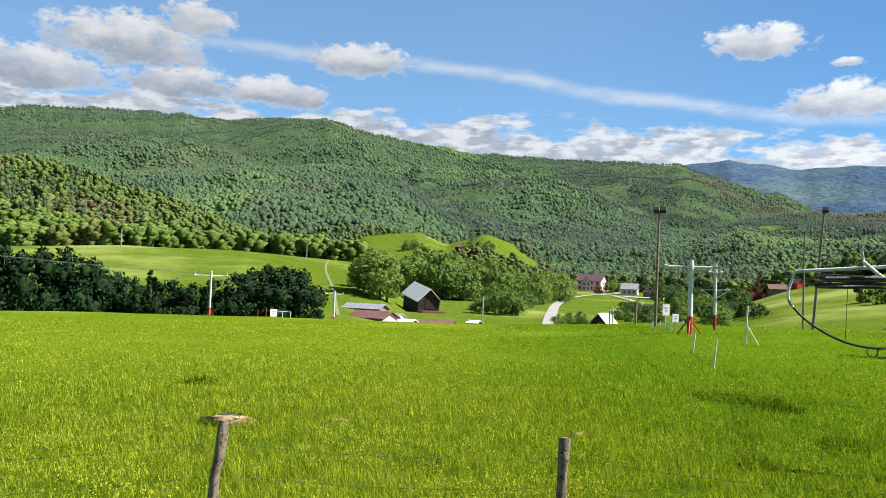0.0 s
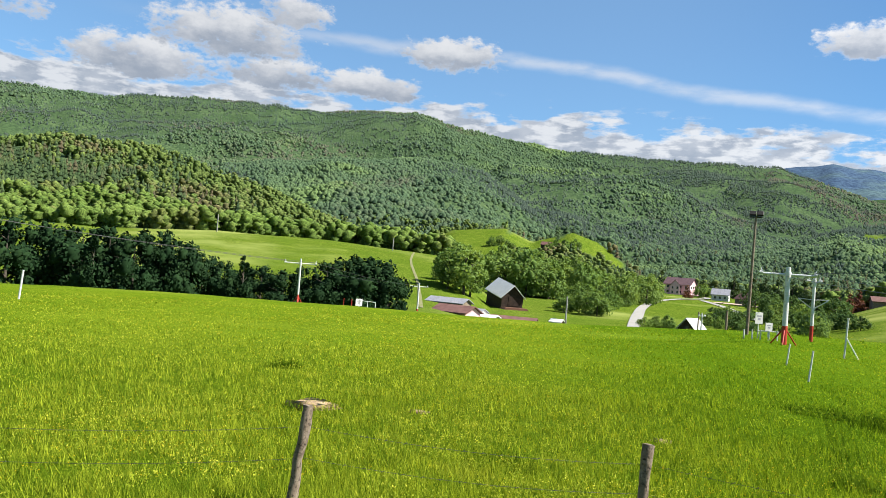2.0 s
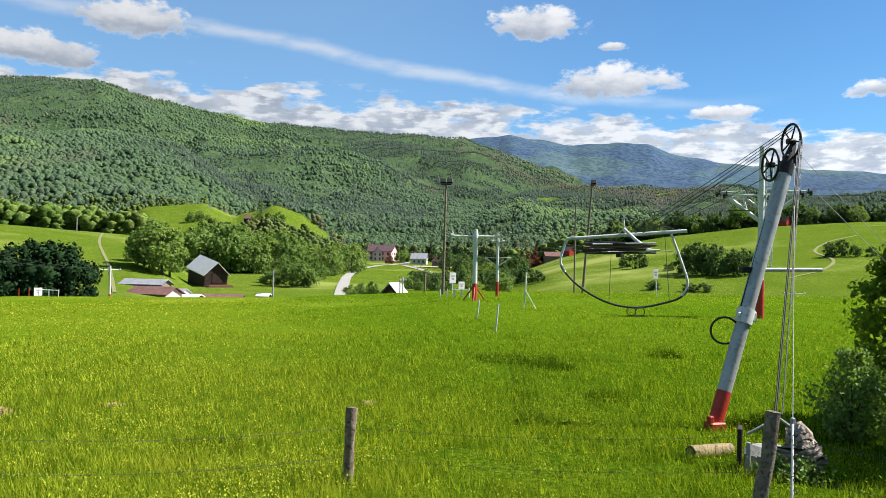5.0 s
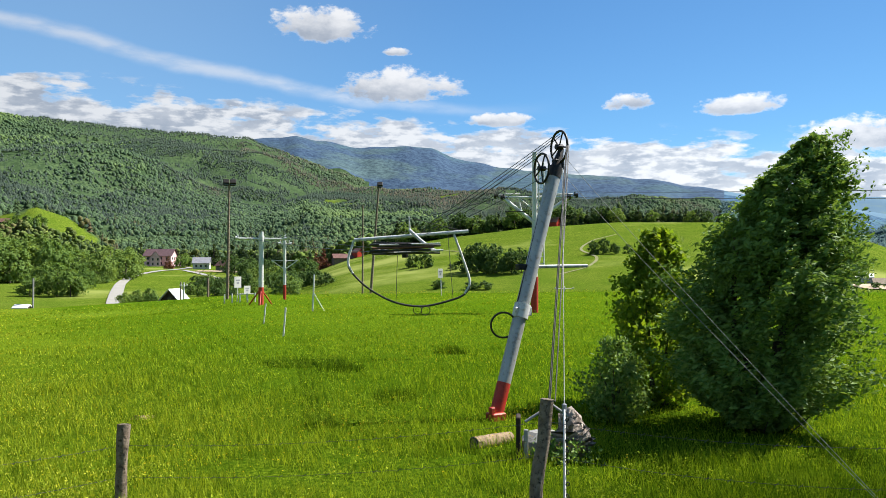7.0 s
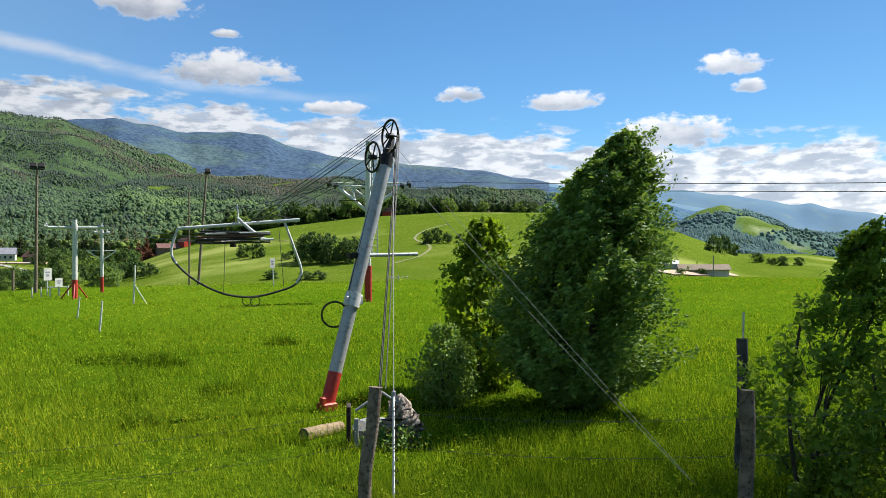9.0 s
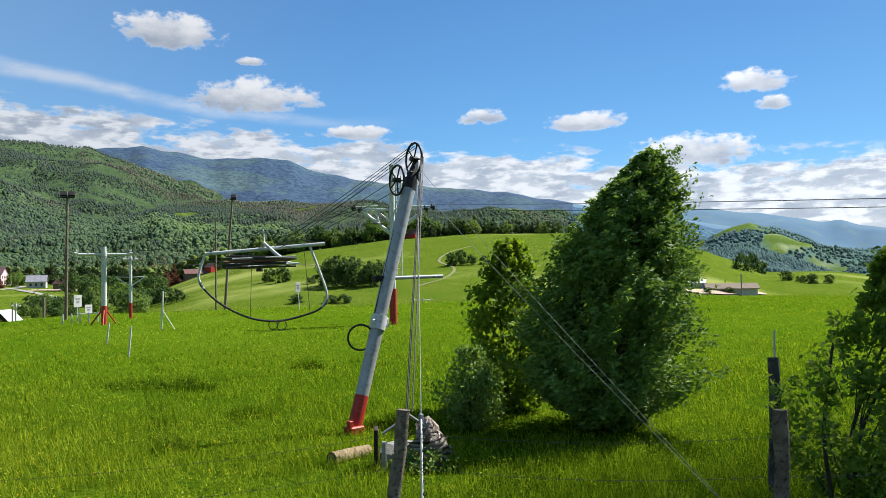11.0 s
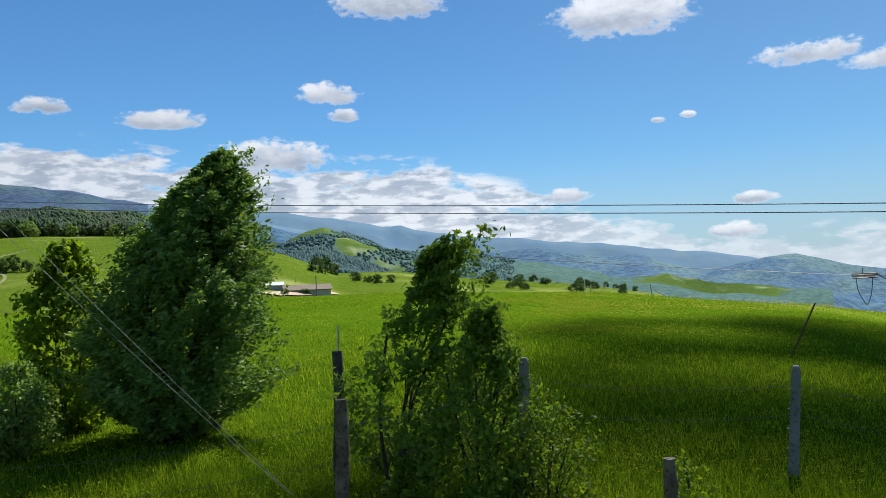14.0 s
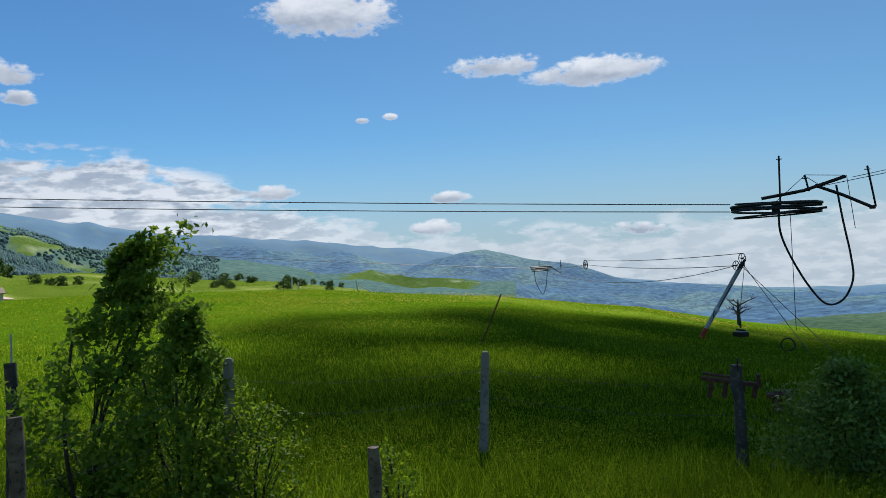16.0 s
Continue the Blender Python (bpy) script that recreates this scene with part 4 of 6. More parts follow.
# ---- trees of the valley and the hill meadow ----
LEAFY = [small_tree("broadleaf_tree", "full green broadleaf tree in summer leaf", "tree", ROUND, 1450, 0.069, 31 + k, M_BROADLEAF, 0.05, True) for k in range(3)]
TALLS = [small_tree("birch_tree", "tall slender birch in full leaf", "tree", TALL, 1350, 0.068, 51 + k, M_BROADLEAF) for k in range(2)]
BUSHY = [small_tree("hedge_tree", "dense rounded tree leafy to the ground", "tree", ROUND, 850, 0.08, 131 + k, M_CLUMP, 0.0, True) for k in range(3)]
SHADED_ROW = [small_tree("alder_tree", "dense alder in the tree row below the meadow, cloud shade painted into its leaves", "tree", ROUND, 2500, 0.054, 71 + k, M_SHADELEAF, 0.03, True) for k in range(3)]
SPRUCE = [small_tree("spruce_tree", "dark pointed spruce behind the hamlet", "tree", SPIRE, 1050, 0.08, 91 + k, M_CONIFER, 0.05) for k in range(2)]
FIRS = [small_tree("fir_tree", "young fir among the alders, cloud shade painted into its needles", "tree", SPIRE, 2200, 0.06, 95, M_SHADELEAF, 0.05)]

RUSTS = [small_tree("dead_spruce", "dead spruce with rust-red needles", "tree", SPIRE, 1300, 0.07, 97, M_DEADLEAF, 0.05)]
put_trees(RUSTS, [(21.3, 408, 10, 1.1), (21.8, 412, 11, 1.1), (20.7, 416, 8, 1.1), (11.2, 470, 8, 1.0)], "dead spruces")
put_trees(SHADED_ROW, [(-38, 150, 13, 0.9), (-35.4, 146, 13, 0.9), (-33, 150, 12.5, 0.9), (-31, 145, 12, 1.0), (-29.4, 150, 12.8, 0.9), (-27.8, 144, 12.3, 0.8), (-26.2, 150, 12.8, 0.75), (-24.9, 145, 11.6, 0.8), (-23.2, 150, 9.2, 0.9),
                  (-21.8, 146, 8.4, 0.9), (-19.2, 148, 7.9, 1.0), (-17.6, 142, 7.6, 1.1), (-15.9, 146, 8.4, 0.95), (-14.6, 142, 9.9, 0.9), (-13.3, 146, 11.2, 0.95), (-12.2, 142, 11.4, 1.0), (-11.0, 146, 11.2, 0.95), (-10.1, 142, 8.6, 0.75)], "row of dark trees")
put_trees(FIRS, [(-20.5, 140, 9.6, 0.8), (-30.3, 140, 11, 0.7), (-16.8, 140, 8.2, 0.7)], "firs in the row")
put_trees(TALLS, [(-5.8, 206, 11, 1.0), (-5.2, 212, 13, 1.0), (-4.6, 204, 13.2, 1.05), (-4.1, 208, 11.6, 0.95), (-6.2, 214, 8.5, 1.0)], "birches beside the barn")
r7 = random.Random(17)
band = []
for k in range(46):
    a = -2.6 + 11.6 * k / 45 + r7.uniform(-0.3, 0.3)
    h = (17.5 if a < 4.5 else 12.5) * r7.uniform(0.72, 1.08)
    band.append((a, r7.uniform(300, 400), h, r7.uniform(0.75, 1.05)))
put_trees(LEAFY + TALLS[:1], band, "trees behind the barn")
put_trees(LEAFY, [(2.7, 225, 5.2, 1.15), (4.3, 222, 8.5, 0.9), (5.1, 218, 7.6, 0.9), (3.7, 240, 8.5, 0.9), (5.8, 260, 7.5, 0.9), (6.6, 290, 3.6, 1.0), (7.1, 292, 3.4, 1.0), (-6.4, 222, 6.0, 0.8)], "trees on the pasture")
village = []
for k in range(54):
    a = r7.uniform(12.6, 21.5)
    d = r7.uniform(190, 430)
    if (a < 15.2 and d > 300) or (a > 19.5 and d < 330):
        d, a = r7.uniform(185, 260), min(a, 19.3)
    village.append((a, d, (r7.uniform(3.0, 4.2) if a < 16 else r7.uniform(4.5, 7.0)) if d < 300 else r7.uniform(6, 9), r7.uniform(0.85, 1.15)))
put_trees(LEAFY[:1] + BUSHY, village, "trees of the hamlet")
put_trees(SPRUCE, [(a, d, h, 1.0) for a, d, h in ((12.2, 560, 15), (14.2, 540, 17), (15.4, 520, 15), (16.2, 500, 17), (17.0, 480, 14), (17.9, 470, 16), (18.6, 450, 15), (19.4, 440, 13), (20.3, 430, 15), (21.2, 425, 13), (22.0, 430, 14), (8.9, 575, 14), (9.4, 570, 16), (26.0, 430, 13), (27.2, 430, 15), (25.2, 428, 12))], "spruces behind the hamlet")
put_trees(LEAFY, [(8.7, 560, 12, 0.9), (12.0, 500, 8, 1.0), (12.4, 520, 9, 1.0), (8.4, 180, 3.0, 1.0), (9.2, 182, 3.4, 1.0), (10.0, 183, 3.8, 1.0)], "trees beside the road")
clumps = []
for a, e, top, w in ((32.3, -0.55, 1.2, 0.9), (33.0, -0.6, 1.65, 0.8), (33.7, -0.65, 1.5, 0.8), (34.3, -0.6, 1.6, 0.8), (35.5, -0.65, 1.2, 0.9), (36.2, -0.6, 1.3, 0.9), (28.3, -0.2, 0.85, 1.0), (29.2, -0.25, 0.9, 1.0), (31.2, -0.4, 0.2, 1.2), (41.4, 0.75, 1.75, 0.9), (42.1, 0.8, 1.9, 0.9), (42.9, 0.8, 1.6, 1.0), (43.8, 0.8, 1.5, 1.0), (61.6, 0.05, 1.25, 0.8), (62.3, -0.1, 1.3, 0.7), (62.9, -0.2, 0.7, 0.9), (64.4, -0.7, 0.0, 1.3), (65.3, -0.85, -0.3, 1.3), (66.0, -0.9, -0.2, 1.2), (67, -0.9, -0.3, 1.2)):
    d = where(a, e, 110, 419)
    clumps.append((a, d, d * (math.tan(radians(top)) - math.tan(radians(e))), w))
put_trees(BUSHY, clumps, "trees on the hill meadow")
far = [(a, where(a, e, 110, 419), h, w) for a, e, h, w in ((30.2, -1.75, 2.2, 1.6), (32.6, -1.8, 1.9, 1.8), (33.6, -1.8, 2.1, 1.6), (20.5, -1.6, 5, 1.2), (21.2, -1.55, 5, 1.2), (22.0, -1.5, 4, 1.2), (59.4, -1.5, 1.6, 1.5), (60.8, -1.55, 1.7, 1.6))]
put_trees(BUSHY, far, "bushes below the hill meadow")
crest = []
for k in range(58):
    a = 25.8 + 24.0 * k / 57 + r7.uniform(-0.25, 0.25)
    crest.append((a, r7.uniform(416, 428), r7.uniform(9, 13.5) * (0.55 if a > 45 else 0.75 if a > 40 else 1.0), r7.uniform(0.8, 1.15)))
put_trees(SPRUCE + BUSHY[:1] + SPRUCE + LEAFY[:1], crest, "trees along the hill's wood edge")
hedge = []
for k in range(90):
    a = r7.uniform(68, 99)
    d = r7.choice((360, 420, 520, 640)) * r7.uniform(0.95, 1.05)
    hedge.append((a, d, r7.uniform(2.0, 4.6), r7.uniform(1.0, 1.6)))
put_trees(BUSHY, hedge, "hedgerow trees")
put_trees(LEAFY, [(-2.8, 690, 9, 1.0), (-2.2, 695, 9, 1.0), (-1.6, 690, 8, 1.0), (-1.2, 690, 6, 1.0), (1.9, 700, 11, 0.9), (2.5, 690, 12, 0.9), (3.2, 690, 12, 0.9), (1.4, 690, 10, 0.9)], "trees on the knoll")
for t in (*LEAFY, *BUSHY, *TALLS, *SHADED_ROW, *SPRUCE, *FIRS, *RUSTS):
    drop_thing(t)


# ---- near trees ----
def shoots(n, per, profile, height, leaf, seed, wind=(0.0, 0.0), jitter=0.07, bend=0.3):
    """Leaves strung along outward shoots under an envelope (radius in metres by height share); also the shoots' lines."""
    r = np.random.default_rng(seed)
    z = r.uniform(0.02, 0.99, n) ** 0.9
    R = np.interp(z, *profile)
    a = r.uniform(0, 2 * math.pi, n)
    lob = 1 + 0.16 * np.sin(3 * a + 9 * z + seed) + 0.1 * np.sin(7 * a - 15 * z)
    reach = R * np.sqrt(r.uniform(0.25, 1.1, n)) * lob
    wx, wy = wind[0] * z**2 * height, wind[1] * z**2 * height
    tip = np.stack([reach * np.cos(a) + wx, reach * np.sin(a) + wy, z * height], -1)
    root = np.stack([0.35 * reach * np.cos(a) + wx * 0.6, 0.35 * reach * np.sin(a) + wy * 0.6, np.clip(z * height - (0.25 + bend) * R - 0.1, 0.05, None)], -1)
    t = r.uniform(0.25, 1.05, (n, per)) ** 0.75
    p = root[:, None] + (tip - root)[:, None] * t[..., None]
    p[..., 2] += 0.10 * np.sin(t * 3.0) * R[:, None]
    p = p + r.normal(0, jitter, p.shape) * (0.5 + R[:, None, None] / (R.max() + 1e-6))
    p = p.reshape(-1, 3)
    p[:, 2] = np.abs(p[:, 2])
    return p, root, tip


def leafy_tree(name, label, category, a, d, n, per, profile, height, leaf, seed, mat, wind=(0, 0), stems=5, jitter=0.07, flow=None, aspect=0.6):
    base = xyz_at(a, d)
    t = thing(name, base - Vector((0, 0, 0.03)), label, category)
    p, root, tip = shoots(n, per, profile, height, leaf, seed, wind, jitter)
    r = np.random.default_rng(seed)
    out = p - np.array([0, 0, height * 0.4]) - np.outer((p[:, 2] / height) ** 2 * height, [wind[0], wind[1], 0])
    co, fa = cards(p, r.uniform(0.6, 1.25, len(p)) * leaf, 0.35, seed, aspect, 0.55 * out / (np.linalg.norm(out, axis=1)[:, None] + 1e-6), flow)
    part("crown", raw_mesh(name + "_crown", co, fa, mat), mat, t)
    q = random.Random(seed)
    for k in range(stems):
        b = 6.28 * k / stems + q.uniform(-0.4, 0.4)
        w = max(profile[1]) * 0.45
        s = Shape().tube(bezier([(0.10 * math.cos(b), 0.10 * math.sin(b), 0), (w * 0.5 * math.cos(b), w * 0.5 * math.sin(b), height * 0.3), (w * math.cos(b) + wind[0] * 0.4 * height, w * math.sin(b) + wind[1] * 0.4 * height, height * 0.66)], 5), [0.034 * height / 4.6 * (1 - 0.06 * i) + 0.004 for i in range(11)], 7)
        part("stem", s, M_BARK, t)
    for k in range(0, n, max(3, n // 40)):
        part("twig", Shape().tube([root[k], root[k] * 0.5 + tip[k] * 0.5 + np.array([0, 0, 0.03]), tip[k]], [0.009, 0.006, 0.002], 4, False), M_BARK, t)
    return t


def wisps(t, n, profile, height, leaf, seed, mat, wind, length):
    """Loose upright shoots that stand out of the crown's upper edge."""
    r = np.random.default_rng(seed)
    z = r.uniform(0.45, 0.97, n)
    R = np.interp(z, *profile)
    a = r.uniform(0, 2 * math.pi, n)
    root = np.stack([R * 0.8 * np.cos(a) + wind[0] * z**2 * height, R * 0.8 * np.sin(a) + wind[1] * z**2 * height, z * height], -1)
    way = np.stack([0.35 * np.cos(a) + wind[0] * 5, 0.35 * np.sin(a) + wind[1] * 5, np.full(n, 0.75)], -1)
    tip = root + way * length * r.uniform(0.5, 1.2, n)[:, None]
    u = r.uniform(0.05, 1, (n, 34))
    p = root[:, None] + (tip - root)[:, None] * u[..., None] + r.normal(0, 0.035, (n, 34, 3))
    co, fa = cards(p.reshape(-1, 3), r.uniform(0.6, 1.1, n * 34) * leaf, 0.35, seed, 0.5)
    part("upper_crown", raw_mesh("upper_crown", co, fa, mat), mat, t)


WIND = (0.12, -0.155)
BIG = ((0, 0.09, 0.17, 0.3, 0.5, 0.7, 0.86, 1.0), (0.35, 1.0, 1.42, 1.6, 1.45, 1.08, 0.62, 0.1))
big_tree = leafy_tree("willow_tree", "wind-blown bushy tree with dense green leaves", "tree", 52.0, 13.3, 820, 88, BIG, 4.6, 0.1, 3, M_LEAF, WIND, 10, 0.045, (1.0, -1.25, 0.7), 0.46)
wisps(big_tree, 75, BIG, 4.6, 0.075, 9, M_LEAF, WIND, 0.36)
SIDE = ((0, 0.1, 0.24, 0.45, 0.7, 0.9, 1.0), (0.3, 0.65, 0.98, 1.05, 0.78, 0.42, 0.15))
leafy_tree("young_maple", "young maple with bright yellowish green leaves", "tree", 45.6, 15.2, 200, 62, SIDE, 3.3, 0.11, 5, M_LEAF_YOUNG, (0.02, 0.02), 4, 0.06)
leafy_tree("bush", "low dark green bush beside the tree", "bush", 42.6, 13.6, 110, 46, ((0, 0.25, 0.55, 1.0), (0.2, 0.55, 0.62, 0.2)), 1.4, 0.075, 8, M_LEAF, (0, 0), 3, 0.06)
hazel = leafy_tree("hazel_sapling", "slender hazel sapling bent by the wind", "tree", 67.3, 9.0, 150, 50, ((0, 0.15, 0.4, 0.6, 0.75, 0.9, 1.0), (0.25, 0.6, 0.84, 0.66, 0.4, 0.26, 0.12)), 2.9, 0.085, 12, M_HAZEL, (0.10, -0.25), 3, 0.04, (0.35, -0.9, 0.3))
wisps(hazel, 34, ((0, 0.6, 1), (0.6, 0.5, 0.15)), 2.85, 0.085, 19, M_HAZEL, (0.10, -0.25), 0.34)
leafy_tree("elder_bush", "dense dark elder bush by the fence", "bush", 73.2, 8.4, 170, 52, ((0, 0.3, 0.7, 1.0), (0.8, 0.85, 0.5, 0.1)), 2.1, 0.07, 14, M_HAZEL, (0.01, -0.06), 4, 0.05)
leafy_tree("bramble", "thin bramble shoots at the fence post", "bush", 77.6, 8.0, 90, 26, ((0, 0.4, 1.0), (0.6, 0.6, 0.35)), 1.15, 0.055, 16, M_LEAF_YOUNG, (0, 0), 5, 0.07)
leafy_tree("bramble", "small weed shrub beside the short post", "bush", 87.6, 6.6, 26, 22, ((0, 0.4, 1.0), (0.14, 0.2, 0.1)), 0.95, 0.045, 18, M_LEAF_YOUNG, (0, 0), 3, 0.04)
leafy_tree("thorn_bush", "round dark thorn bush behind the fence", "bush", 118.2, 9.4, 170, 52, ((0, 0.3, 0.7, 1.0), (0.75, 0.85, 0.6, 0.15)), 1.25, 0.06, 21, M_LEAF, (0, 0), 4, 0.07)
leafy_tree("nettle_patch", "tall green nettles beside the counterweight", "bush", 38.9, 10.5, 70, 26, ((0, 0.5, 1.0), (0.4, 0.42, 0.2)), 0.34, 0.06, 23, M_LEAF, (0, 0), 3, 0.05)


def dead_tree(a, d, h):
    t = thing("dead_tree", xyz_at(a, d), "small bare dead tree on the skyline", "tree")
    q = random.Random(4)
    part("trunk", Shape().tube([(0, 0, -0.1), (0.06, 0, h * 0.25), (0.0, 0.05, h * 0.5), (0.05, 0, h * 0.8)], [0.2, 0.16, 0.11, 0.03], 8), M_BARK, t)
    for k in range(9):
        z, b, l = (0.25 + 0.05 * k) * h, 2.4 * k, q.uniform(0.32, 0.5) * h
        m = Vector((math.cos(b) * l * 0.55, math.sin(b) * l * 0.55, z + l * 0.3))
        e = Vector((math.cos(b) * l, math.sin(b) * l, z + l * q.uniform(0.2, 0.7)))
        w = Shape().tube([(0, 0, z), m, e], [0.08, 0.05, 0.014], 5)
        for n in range(5):
            f = m.lerp(e, q.random())
            w.tube([f, f + Vector((q.uniform(-0.5, 0.5), q.uniform(-0.5, 0.5), q.uniform(0.1, 0.6))) * l * 0.6], [0.024, 0.01], 4)
        part("branch", w, M_BARK, t)


dead_tree(112.4, 72, 2.9)


# ---- the ski lift ----
def axes(turn):
    return Matrix.Rotation(radians(turn), 4, "Z")


def spoked_wheel(name, parent, c, big, axis, mat, spokes=5, thick=0.022):
    axis = Vector(axis).normalized()
    w = part(name, Shape().ring(c, big, thick, axis, 32, 8), mat, parent)
    u = axis.orthogonal().normalized()
    v = axis.cross(u)
    for k in range(spokes):
        b = 6.2832 * k / spokes
        part("spoke", Shape().tube([Vector(c), Vector(c) + (u * math.cos(b) + v * math.sin(b)) * big], thick * 0.7, 6), mat, w)
    part("hub", Shape().tube([Vector(c) - axis * 0.07, Vector(c) + axis * 0.07], big * 0.17, 12), mat, w)
    return w


def tension_mast(foot, head, rope_to, weight_at, label, scale=1.0):
    """A leaning mast with two sheaves at its head over which the tension ropes run."""
    foot, head = Vector(foot), Vector(head)
    t = thing("lift_mast", foot, label, "lift mast")
    h = head - foot
    d = h.normalized()
    part("pole", Shape().tube([d * 0.6 * scale, h], [0.115 * scale, 0.125 * scale], 18), M_MAST, t)
    part("red_base", Shape().tube([d * -0.15, d * 0.6 * scale], 0.118 * scale, 18), M_RED, t, "red painted foot of the mast")
    part("foot_bracket", Shape().box((-0.03, -0.06, 0.02), (0.28, 0.24, 0.16), None, 0.02).box((-0.14, -0.1, 0.1), (0.08, 0.1, 0.2), None, 0.01), M_RED, t)
    flat = Vector(rope_to) - head
    flat.z = 0
    f = flat.normalized()
    n = f.cross(Vector((0, 0, 1)))
    part("head_bracket", Shape().tube([h - d * 0.16, h + d * 0.04], 0.132 * scale, 14).box(h + d * 0.1 + n * 0.03, (0.14, 0.2, 0.2), axes(math.degrees(math.atan2(f.y, f.x))), 0.02).tube([h, h + d * 0.42 * scale + n * 0.02], [0.11, 0.05], 8), M_DARKSTEEL, t)
    top = h + Vector((0, 0, 0.42)) * scale + n * 0.08
    low = h + f * 0.08 - n * 0.24 + Vector((0, 0, 0.02))
    spoked_wheel("sheave", t, top, 0.29 * scale, n, M_DARKSTEEL)
    spoked_wheel("sheave", t, low, 0.27 * scale, n, M_DARKSTEEL)
    part("collar", Shape().tube([d * 1.75 * scale, d * 2.0 * scale], 0.145 * scale, 16).box(d * 1.87 * scale + Vector((0.14, -0.05, 0)), (0.07, 0.07, 0.16), None, 0.01).box(d * 1.87 * scale + Vector((-0.14, -0.05, 0)), (0.07, 0.07, 0.16), None, 0.01), M_STEEL, t)
    part("hose", Shape().ring(d * 1.62 * scale + Vector((-0.22, 0.12, 0)), 0.22 * scale, 0.018, (0.45, 1, 0.1), 24, 6).tube([d * 1.9 * scale + Vector((-0.13, 0, 0)), d * 2.6 * scale + Vector((-0.12, 0, 0)), d * 3.6 * scale + Vector((-0.12, 0, 0))], 0.012, 6), M_DARKSTEEL, t, "looped black hose")
    return t, foot + top, foot + low, n


def rope(name, pts, r, label, mat=None, group=""):
    return single(name, Shape().tube(pts, r, 5), mat or M_ROPE, label, "rope", group)


FOOT1, HEAD1 = seen_at(34.1, 13.3, -10.9), seen_at(38.45, 14.4, 6.9)
WHEEL1 = seen_at(27.6, 22.0, 0.95)
mast1, TOP1, LOW1, N1 = tension_mast(FOOT1, HEAD1, WHEEL1, None, "leaning grey lift mast with red foot and two sheaves")
bar = Shape().tube([seen_at(36.0, 13.9, -0.12) - FOOT1, seen_at(40.7, 14.3, -0.02) - FOOT1], 0.032, 8)
part("cross_bar", bar, M_STEEL, mast1, "pale steel cross bar")
part("clamp", Shape().box(seen_at(36.0, 13.85, -0.12) - FOOT1, (0.2, 0.12, 0.1), None, 0.01), M_DARKSTEEL, mast1)

FOOT2, HEAD2 = seen_at(109.8, 40.5, -6.8), seen_at(112.65, 41.5, -1.95)
WHEEL2 = seen_at(99.0, 60.0, -1.5)
mast2, TOP2, LOW2, N2 = tension_mast(FOOT2, HEAD2, WHEEL2, None, "distant leaning lift mast with sheaves on the meadow", 0.85)


def return_wheel(c, turn, big, beam, arm, spikes, loop, label, tint, straps=()):
    """A level rope wheel hung under a beam with a guard tube below; local x runs along the beam."""
    t = thing("return_wheel", c, label, "lift wheel", turn)
    up = 0.16 if tint is M_STEEL else 0.0
    w = part("wheel_rim", Shape().ring((0, 0, 0.03 + up), big, 0.032, (0, 0, 1), 40, 8).ring((0, 0, up - 0.1), big * 0.98, 0.025, (0.03, 0.02, 1), 40, 8).ring((0.02, 0, up - 0.2), big * 0.96, 0.02, (-0.03, 0, 1), 40, 8).ring((0, 0, 0.09 + up), big * 0.9, 0.018, (0.02, -0.03, 1), 40, 8), M_DARKSTEEL, t, "dark rope wheel seen edge-on")
    part("lower_rail", Shape().tube([(-big * 0.3, -big * 0.85, up - 0.2), (big * 1.05, -big * 0.85, up - 0.12)], 0.028, 8), tint, t)
    if up:
        for z, x0, x1, r, m in ((0.17, -0.7, 0.95, 0.018, tint), (0.08, -0.9, 0.8, 0.03, M_RUST), (0.0, -0.95, 0.7, 0.03, M_DARKSTEEL)):
            part("upper_rail", Shape().tube([(x0 * big, -big, z), (x1 * big, -big, z + 0.05)], r, 8), m, t)
    for k in range(6):
        b = k * math.pi / 3
        part("spoke", Shape().tube([(0, 0, -0.02), (big * math.cos(b), big * math.sin(b), -0.02)], 0.03, 6), M_DARKSTEEL, w)
    part("hub", Shape().tube([(0, 0, -0.16), (0, 0, 0.12)], 0.09, 12), M_DARKSTEEL, w)
    slim_by = 0.72 if tint is M_DARKSTEEL else 0.9
    part("beam", Shape().tube(beam, 0.055 * slim_by, 10), tint, t)
    part("arm", Shape().tube(arm, 0.05 * slim_by, 8), tint, t)
    part("arm_end", Shape().box(arm[-1], (0.12, 0.12, 0.08), None, 0.01), tint, t)
    for a, b in spikes:
        part("spike", Shape().tube([a, b], 0.022, 6).tube([Vector(b) - Vector((0.06, 0, 0.08)), Vector(b) + Vector((0.06, 0, -0.08))], 0.012, 5), tint, t)
    part("guard_tube", Shape().tube(bezier(loop, 8), 0.033 * slim_by, 8), M_RUBBER, t, "bent guard tube hanging below the wheel")
    if tint is M_STEEL:
        part("guard_wire", Shape().ring((0.35, -0.05, -1.62), 0.12, 0.012, (0.2, 1, 0.1), 18, 5).ring((0.58, -0.05, -1.64), 0.13, 0.012, (-0.3, 1, 0.2), 18, 5), M_RUBBER, t, "coiled loose wire under the tube")
        part("guard_end", Shape().tube(bezier(loop[:4], 8), 0.034, 8), tint, t, "pale steel end of the guard tube")
        part("guard_end", Shape().tube(bezier(loop[-4:], 8), 0.034, 8), tint, t, "pale steel end of the guard tube")
    for a, b in straps:
        part("stay_wire", Shape().tube([a, b], 0.008, 5), M_ROPE, t)
    return t


